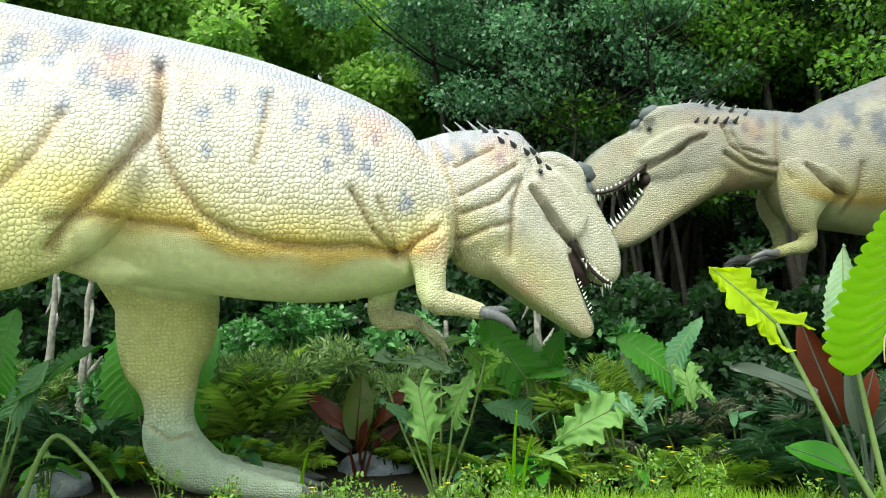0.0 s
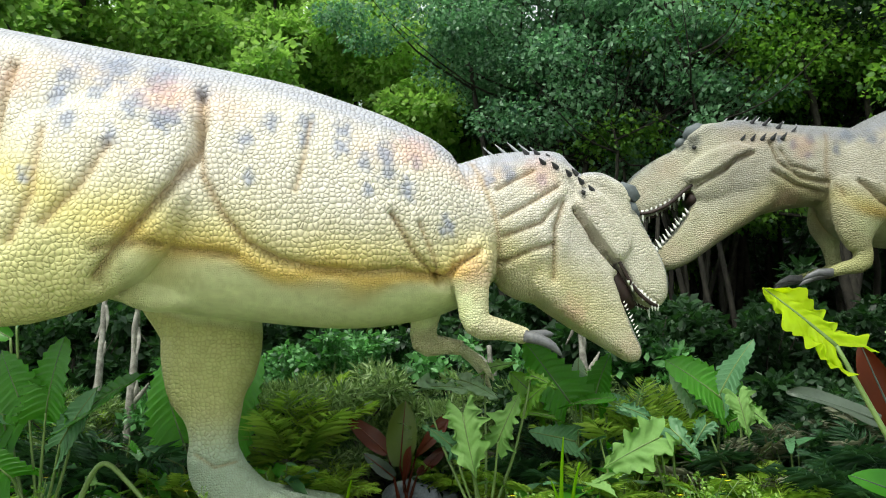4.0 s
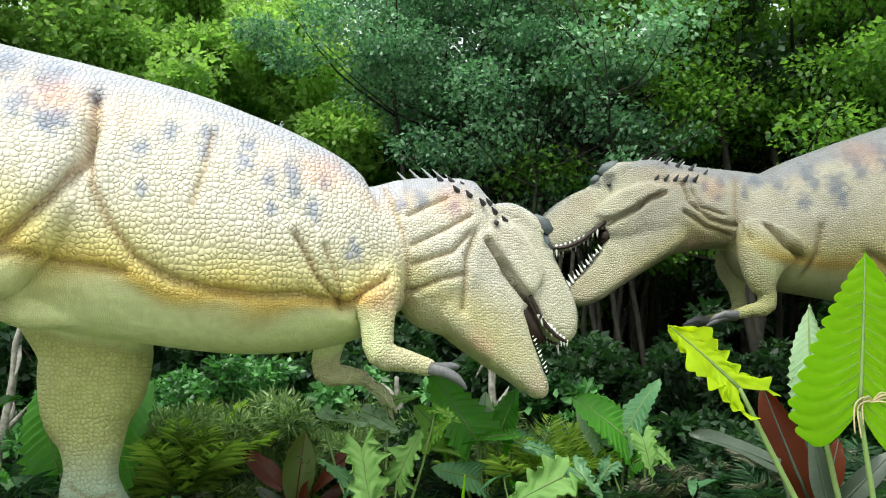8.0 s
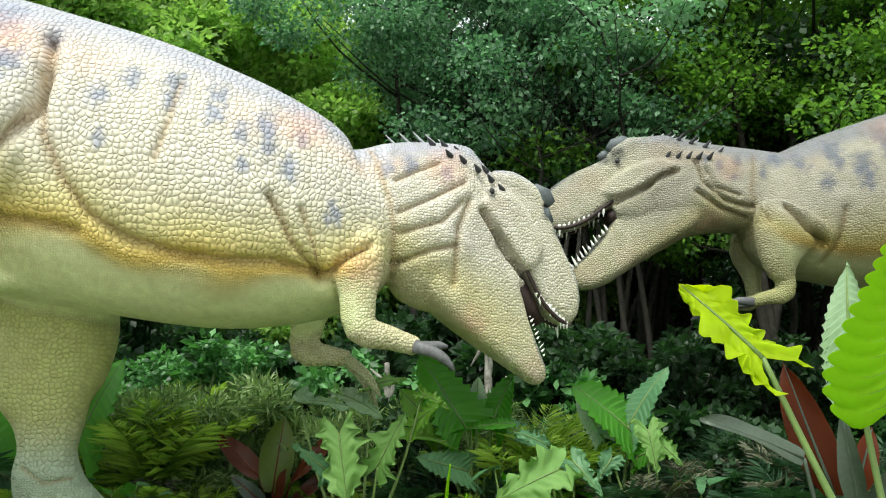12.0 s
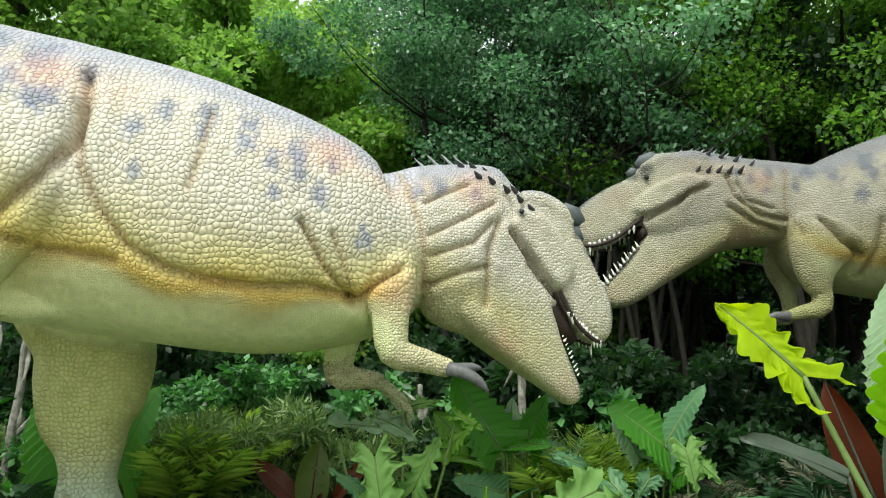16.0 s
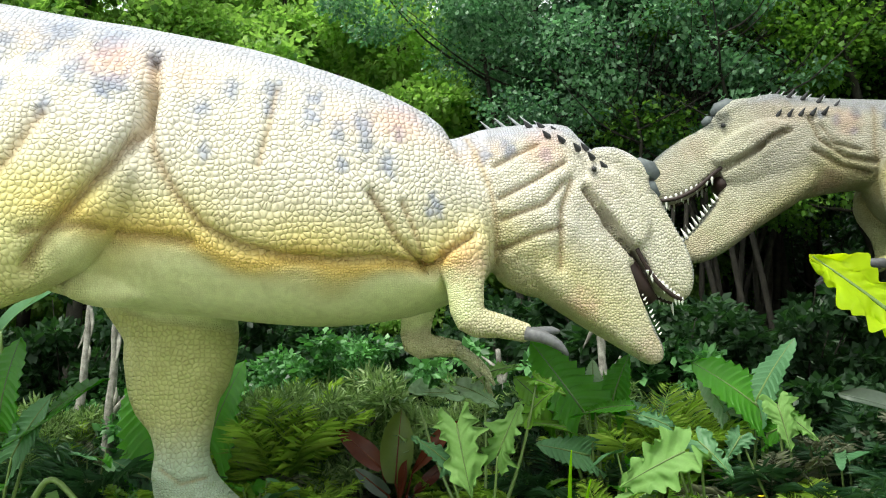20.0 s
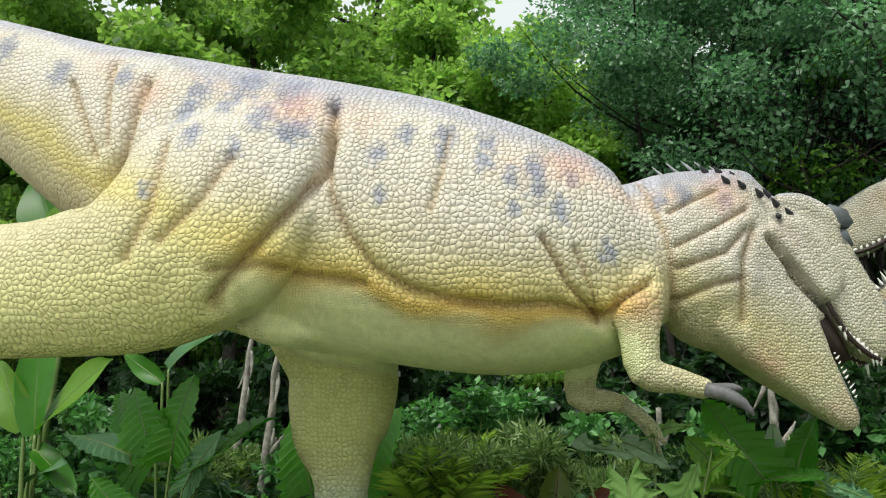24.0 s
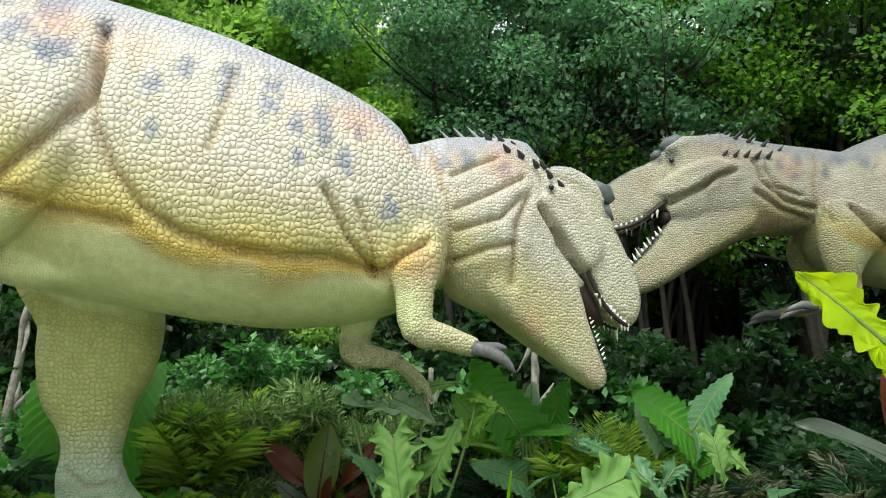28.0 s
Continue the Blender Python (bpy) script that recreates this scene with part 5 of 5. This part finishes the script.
broad_plant("taro_plant", (-3.8, 7.65), [((-3.95, 7.6, 0.75), (-4.30, 7.55, 1.66), SEE, 1.0, None), ((-3.4, 7.6, 0.85), (-3.05, 7.55, 1.72), SEE, 0.95, None), ((-3.9, 7.5, 0.5), (-4.3, 7.3, 0.75), SEE, 0.8, TARO_GREY)], TARO, STALK, "taro clump behind the statue's leg", "taro", group=TARO_G, seed=9, wide=1.25, scallop=0.13, pleat=0.014, lobes=11)
broad_plant("banana_plant", (-8.35, 8.0), [((-8.39, 8.0, 1.38), (-8.62, 7.95, 2.75), SEE, 1.2, None), ((-8.3, 8.0, 1.5), (-7.35, 7.9, 2.42), (-0.4, -0.9, 0.4), 1.1, TARO_YG), ((-8.6, 8.0, 1.46), (-9.25, 7.9, 2.4), SEE, 1.1, TARO_YG), ((-8.35, 8.0, 1.2), (-7.4, 7.8, 0.75), (0, -0.5, 1), 0.8, None), ((-8.3, 7.9, 0.8), (-7.6, 7.7, 1.15), (0, -0.6, 1), 0.7, TARO_GREY)],
            TARO, STALK, "banana plant with long green leaves", "banana plant", paddle, 1.1, 3, "", -0.14, 0.25, 0.0, 0.03, 0.004, 0.045, 10)
broad_plant("banana_plant", (-10.6, 10.1), [((-10.41, 10.0, 4.3), (-11.5, 9.9, 6.2), SEE, 1.0, None), ((-10.8, 10.0, 4.2), (-10.3, 9.9, 5.7), SEE, 1.0, TARO_YG), ((-10.2, 10.0, 3.6), (-8.6, 9.8, 4.2), (0, -0.7, 0.8), 0.9, None)],
            TARO, STALK, "tall banana plant with broad green leaves", "banana plant", paddle, 1.15, 3, "", -0.12, 0.25, 0.0, 0.03, 0.004, 0.07, 11)
broad_plant("banana_plant", (-7.9, 10.1), [((-8.0, 10.0, 2.4), (-7.05, 9.9, 3.2), (-0.4, -0.8, 0.3), 0.9, TARO_GREY), ((-8.1, 10.0, 2.2), (-8.9, 9.9, 2.7), SEE, 0.9, None)], TARO, STALK, "slender banana plant with grey-green leaf", "banana plant", paddle, 1.0, 3, "", -0.12, 0.25, 0.0, 0.03, 0.004, 0.04, 12)
broad_plant("taro_plant", (0.6, 7.35), [((0.47, 7.3, 1.08), (0.05, 7.2, 1.75), SEE, 0.95, None), ((0.71, 7.3, 1.10), (0.86, 7.25, 1.60), (-0.6, -0.8, 0.3), 0.95, None), ((0.56, 7.4, 1.25), (0.58, 7.4, 1.55), SEE, 0.9, TARO_PALE), ((0.22, 7.3, 1.05), (-0.10, 7.1, 1.42), SEE, 0.9, TARO_YG), ((0.52, 7.2, 1.08), (0.90, 7.0, 1.2), (0, -0.4, 1), 1.0, None),
                                        ((0.85, 7.3, 1.1), (1.25, 7.1, 0.92), (0, -0.5, 1), 0.7, TARO_GREY), ((0.3, 7.2, 0.95), (-0.2, 7.0, 1.1), (0, -0.4, 1), 0.9, TARO_YG), ((0.5, 7.2, 0.7), (0.1, 6.9, 0.85), SEE, 0.8, TARO_GREY)],
            TARO, STALK, "clump of taro with dark green and yellow-green leaves", "taro", group=TARO_G, seed=13, wide=1.25, scallop=0.13, pleat=0.014, lobes=11)
broad_plant("taro_plant", (1.87, 7.35), [((1.98, 7.3, 1.06), (1.50, 7.2, 1.52), (0.3, -1, 0.6), 1.15, None), ((1.95, 7.3, 1.12), (2.27, 7.3, 1.70), (-0.7, -0.7, 0.2), 0.8, TARO_GREY), ((1.73, 7.4, 1.0), (1.52, 7.4, 1.40), SEE, 0.8, TARO_PALE), ((2.0, 7.2, 0.85), (2.25, 7.0, 1.0), SEE, 0.9, None)],
            TARO, STALK, "taro clump with upright green leaves", "taro", group=TARO_G, seed=14, wide=1.25, scallop=0.13, pleat=0.014, lobes=11)


def hand_plant(foot, leaves, label, seed):
    """A plant with large lobed pale leaves that hang from their stalks."""
    root = thing("lobed_leaf_plant", foot[0], foot[1], 0, 0, label, "foliage plant", "lobed-leaf plants")
    r = random.Random(seed)
    o = Vector((*foot, 0))
    for k, (base, tip, face, size, mat) in enumerate(leaves):
        m, length = leaf_frame(Vector(base) - o, Vector(tip) - o, face)
        b = Vector(base) - o
        part("stalk", Heap().add(tube(stalk_rows((0.04 * r.random(), 0, -0.05), tuple(b), 0.016, 0.009, (b[0] * 0.15, b[1] * 0.15, 0.08)), 7, 2.0, (0.2, 1, 0.05))).mesh("stalk", STALK), root)
        one = part("leaf", Heap().add(posed(blade(broad, length, size * 1.35, 7, -0.22, 0.18, 0.28, 0.42, 0.024, seed * 17 + k), m)).mesh("leaf", mat), root)
        rib = [(q * length, 0, -0.22 * q * q * length + 0.002, 0.006 * (1.2 - q), 0.007 * (1.2 - q)) for q in np.linspace(0, 0.95, 6)]
        part("midrib", Heap().add(posed(tube(rib, 6, 2.0), m)).mesh("midrib", STALK), one)
    return root


hand_plant((1.35, 6.75), [((1.24, 6.35, 0.80), (0.74, 6.2, 0.60), (0.15, -1, 0.55), 0.95, FAN), ((1.38, 6.6, 0.85), (1.62, 6.45, 0.62), (0.2, -0.8, 0.6), 0.8, TARO_GREY), ((1.15, 6.6, 0.98), (0.92, 6.5, 1.12), (0.1, -0.8, 0.8), 0.7, TARO_GREY)], "plant with one broad pale green ragged leaf", 1)
hand_plant((-0.4, 6.5), [((-0.50, 6.25, 1.06), (-0.40, 6.12, 0.52), (0, -1, 0.35), 0.85, FAN), ((-0.20, 6.35, 0.80), (0.0, 6.25, 1.22), SEE, 0.7, FAN), ((-0.95, 6.75, 1.30), (-0.52, 6.6, 1.36), (0.05, -0.5, 1), 0.8, TARO_PALE), ((-0.60, 6.9, 1.36), (-0.22, 6.7, 1.26), (0, -0.5, 1), 0.8, TARO_PALE), ((-0.36, 6.9, 1.45), (-0.05, 6.8, 1.56), (0, -0.6, 0.9), 0.7, FAN),
                         ((0.05, 6.7, 1.12), (0.26, 6.5, 1.34), (0, -0.8, 0.6), 0.7, TARO_YG), ((0.12, 6.7, 1.38), (0.36, 6.6, 1.30), (0, -0.7, 0.8), 0.7, TARO_YG), ((-0.62, 6.4, 0.75), (-0.86, 6.3, 1.0), (0.2, -0.8, 0.6), 0.7, TARO_GREY)], "plant with pale ragged leaves on thin stalks", 2)
hand_plant((2.05, 7.05), [((2.06, 6.95, 1.10), (2.12, 6.85, 0.74), SEE, 0.8, FAN), ((1.75, 7.0, 0.85), (1.6, 6.9, 0.66), SEE, 0.8, TARO_GREY), ((2.15, 7.0, 1.0), (2.35, 6.9, 0.82), SEE, 0.7, FAN)], "small plant with ragged pale leaves", 3)



def dry_fibres(x, y, z):
    """Dried curling strands of a withered leaf, caught on the taro stalk."""
    r = random.Random(3)
    root = thing("dried_leaf", x, y, z, 0, "pale dried leaf of curled fibres on a stalk", "dried leaf")
    for k in range(9):
        reach, lift, drop = 0.10 + 0.16 * r.random(), 0.05 * r.random(), 0.05 + 0.14 * r.random()
        side = 1 if k % 4 else -0.4
        rows = smooth_rows([(0, 0, 0, 0.003, 0.003), (side * reach * 0.4, -0.02, lift, 0.0032, 0.0026), (side * reach * 0.85, -0.03 + 0.03 * r.random(), lift * 0.4 - drop * 0.2, 0.003, 0.0024), (side * reach * (0.7 + 0.5 * r.random()), -0.02, -drop, 0.0014, 0.0012)], 4)
        part("fibre", Heap().add(tube(rows, 5, 2.0, (0.1, 1, 0.1))).mesh("fibre", DRY_FIBRE), root)
    return root


dry_fibres(2.375, 2.965, 1.46)

# ---- low clumps between the taller plants ----
CLUMPS = [clump_shape(41, 9, 0.55, 0.34, [TARO, TARO_YG, TARO], heart), clump_shape(42, 11, 0.40, 0.26, [FAN, TARO_GREY, TARO], heart, 0.9, 6), clump_shape(43, 10, 0.5, 0.42, [TARO, LEAF_LOW, TARO_GREY], paddle, 0.9, 2), clump_shape(44, 8, 0.7, 0.30, [TARO_GREY, TARO_PALE, TARO], heart, 0.9, 8)]
for c, l in zip(CLUMPS, ["low clump of green arrow-shaped leaves", "low clump of pale and grey-green leaves", "low clump of long dark green leaves", "loose clump of silvery green leaves"]):
    tagged(c, l, "foliage plant", "low foliage clumps")
spots = [(1, -0.1, 6.6), (2, 0.3, 7.9), (3, 0.9, 6.9), (0, 1.4, 7.4), (1, 1.5, 6.3), (3, 2.5, 7.0), (1, -0.7, 8.2), (3, -3.3, 7.1), (0, -4.1, 7.2), (1, -4.5, 6.7), (2, -5.2, 7.0), (3, -5.7, 6.6), (0, -6.3, 6.9), (1, -6.9, 7.4), (2, -7.6, 7.2),
         (3, -5.0, 8.0), (0, -3.0, 7.6), (1, 0.6, 6.3), (2, -8.2, 7.6), (3, -9.0, 8.2), (0, 0.0, 7.4), (2, -2.6, 7.1), (3, -7.8, 8.6), (1, 1.1, 8.0)]
used = set()
for kind, x, y in spots:
    m = pose(x, y, 0, 0, 0, rng.random() * 360)
    if kind in used:
        ob = copy_thing(CLUMPS[kind], m)
    else:
        ob = CLUMPS[kind]
        ob.matrix_world = m
        used.add(kind)
    s = 0.8 + 0.5 * rng.random()
    ob.scale = (s, s, s)

# ---- dead stems, stones ----


def dead_stem(foot, top, label, seed):
    r = random.Random(seed)
    root = thing("dead_stem", foot[0], foot[1], 0, 0, label, "dead stem", "dead banana stems")
    d = Vector((top[0] - foot[0], top[1] - foot[1], top[2]))
    rows = [(*(d * s + Vector((r.gauss(0, 0.015), r.gauss(0, 0.015), -0.08 * (s == 0)))), 0.09 * (1 - 0.62 * s), 0.08 * (1 - 0.62 * s)) for s in np.linspace(0, 1, 9)]
    part("stem", Heap().add(tube(smooth_rows(rows), 9, 2.0, (1, 0.1, 0))).mesh("stem", DEADBARK), root)
    for k in range(9):
        s = 0.2 + 0.75 * r.random()
        p = d * s
        e = p + Vector((r.gauss(0, 0.10), r.gauss(0, 0.06), 0.28 * (1 if k % 3 else -1.4)))
        part("torn_sheath", Heap().add(tube(smooth_rows([(*p, 0.02, 0.035), (*((p + e) / 2 + Vector((0.03, 0, 0.02))), 0.012, 0.028), (*e, 0.004, 0.008)]), 6, 2.0, (1, 0.2, 0))).mesh("torn_sheath", DEADBARK), root)
    return root


dead_stem((-6.45, 9.6), (-6.22, 9.6, 2.95), "pale grey dead banana stem with torn sheaths", 1)
dead_stem((-5.28, 8.6), (-5.12, 8.6, 2.5), "brown dead banana stem, split at the top", 2)
dead_stem((-0.62, 9.4), (-0.55, 9.4, 1.75), "thin grey dead stem among shrubs", 3)
dead_stem((0.75, 9.6), (0.6, 9.6, 2.4), "thin bare stem with split top", 4)


def stone(x, y, w, h, label, seed):
    bm = bmesh.new()
    bmesh.ops.create_icosphere(bm, subdivisions=4, radius=1)
    for v in bm.verts:
        n = noise.noise(v.co * 1.3 + Vector((seed * 7, 0, 0))) * 0.35 + noise.noise(v.co * 4 + Vector((seed, 3, 0))) * 0.08
        v.co = Vector((v.co.x * w, v.co.y * w * 0.8, max(v.co.z, -0.35) * h)) * (1 + n)
    me = bpy.data.meshes.new("stone")
    bm.to_mesh(me)
    bm.free()
    me.materials.append(STONE)
    me.polygons.foreach_set("use_smooth", np.ones(len(me.polygons), bool))
    ob = new("stone", me)
    ob.matrix_world = pose(x, y, h * 0.15)
    return tagged(ob, label, "stone", "stones among the plants")


stone(-1.35, 8.35, 0.42, 0.20, "bluish grey stone behind the red banana", 1)
stone(-4.6, 7.1, 0.38, 0.24, "grey weathered stone among the taro", 2)
stone(2.3, 8.4, 0.4, 0.25, "blue-grey stone in the shade of palms", 3)


def bent_stalk():
    rows = smooth_rows([(-4.05, 5.62, -0.05, 0.035, 0.035), (-3.93, 5.6, 0.36, 0.03, 0.03), (-3.78, 5.6, 0.68, 0.026, 0.026), (-3.64, 5.6, 0.76, 0.024, 0.024), (-3.42, 5.6, 0.58, 0.022, 0.022), (-3.2, 5.6, 0.34, 0.02, 0.02), (-3.0, 5.6, 0.04, 0.016, 0.016)], 4)
    return tagged(new("bent_stalk", Heap().add(tube(rows, 9, 2.0, (0, 1, 0))).mesh("bent_stalk", STALK)), "bent green taro stalk arching to the ground", "stalk")


bent_stalk()

# ---- grass and weeds ----


def grass_patch():
    r = np.random.default_rng(9)
    n = 60000
    x, y = r.uniform(-7.5, 6.5, n), 2.65 + 3.35 * r.random(n) ** 0.75
    hgt = (0.07 + 0.13 * r.random(n)) * np.where(x > 0.2, 1.25, 0.9)
    p = np.stack([x, y, np.full(n, -0.03)], 1)
    turn = r.random(n) * 6.28
    side = np.stack([np.cos(turn), np.sin(turn), 0 * turn], 1) * 0.006
    lean = r.normal(size=(n, 3)) * 0.05
    lean[:, 2] = 0
    top = p + lean + np.stack([0 * x, 0 * x, hgt + 0.03], 1)
    mid = p + lean * 0.35 + np.stack([0 * x, 0 * x, hgt * 0.55 + 0.03], 1)
    v = np.stack([p - side, p + side, mid + side * 0.8, mid - side * 0.8, top], 1).reshape(-1, 3)
    b = np.arange(n)[:, None] * 5
    f = np.concatenate([b + [0, 1, 2], b + [0, 2, 3], b + [3, 2, 4]], 0)
    tagged(new("grass", fast_mesh("grass", v, f, [GRASS])), "bright green rough grass along the bed", "grass", "", "stuff")


grass_patch()


def weed_shape(seed, tall, flowers):
    r = np.random.default_rng(seed)
    root = new("weed")
    for k in range(4):
        e = np.array([r.normal() * 0.07, r.normal() * 0.07, tall * (0.6 + 0.4 * r.random())])
        part("stem", Heap().add(tube(smooth_rows([(0, 0, -0.04, 0.005, 0.005), (*(e * [0.3, 0.3, 0.5]), 0.004, 0.004), (*e, 0.002, 0.002)]), 5, 2.0, (0.3, 1, 0.1))).mesh("stem", STALK), root)
        if k < flowers:
            h = Heap()
            for a in range(6):
                h.add(posed(([(0, 0, 0), (0.013, 0.008, 0.006), (0.03, 0, 0.008), (0.013, -0.008, 0.006)], [(0, 1, 2), (0, 2, 3)]), Matrix.Translation(e) @ pose(0, 0, 0, 0, 0, a * 60)))
            part("flower", h.mesh("flower", FLOWER), root, "small yellow flower head")
    c = np.stack([r.normal(size=9) * 0.08, r.normal(size=9) * 0.08, tall * r.uniform(0.15, 0.85, 9)], 1)
    v, f = leaf_cloud(r, c, np.full((9, 3), 0.07), 150, 0.036, 0.1)
    part("foliage", fast_mesh("foliage", v, f, [WEED]), root)
    return root


WEEDS = [weed_shape(1, 0.42, 2), weed_shape(2, 0.32, 0), weed_shape(3, 0.55, 1)]
for w, l in zip(WEEDS, ["green weed with small yellow flowers", "leafy green weed in the grass", "tall thin weed with a yellow flower"]):
    tagged(w, l, "weed", "weeds along the bed")
used = set()
for i in range(40):
    kind = int(rng.integers(0, 3))
    m = pose(rng.uniform(-6.0, 4.2), rng.uniform(5.1, 6.0), 0, 0, 0, rng.random() * 360)
    if kind in used:
        ob = copy_thing(WEEDS[kind], m)
    else:
        ob = WEEDS[kind]
        ob.matrix_world = m
        used.add(kind)
    s = 0.7 + 0.5 * rng.random()
    ob.scale = (s, s, s)


def tall_blade(x, y, tall, lean):
    rows = [(x + lean * s * s, y, -0.04 + tall * s, 0.003, 0.022 * (1 - s) ** 0.5 + 0.002) for s in np.linspace(0, 0.98, 8)]
    return tagged(new("grass_blade", Heap().add(tube(smooth_rows(rows), 6, 2.0, (1, 0.2, 0))).mesh("grass_blade", TARO_LIT)), "tall bright green reed blade in the bed", "reed", "reed blades")


for a in [(0.35, 6.0, 0.92, 0.06), (0.42, 6.02, 0.7, 0.12), (0.38, 5.95, 0.55, -0.1), (-1.75, 6.6, 0.5, 0.08)]:
    tall_blade(*a)
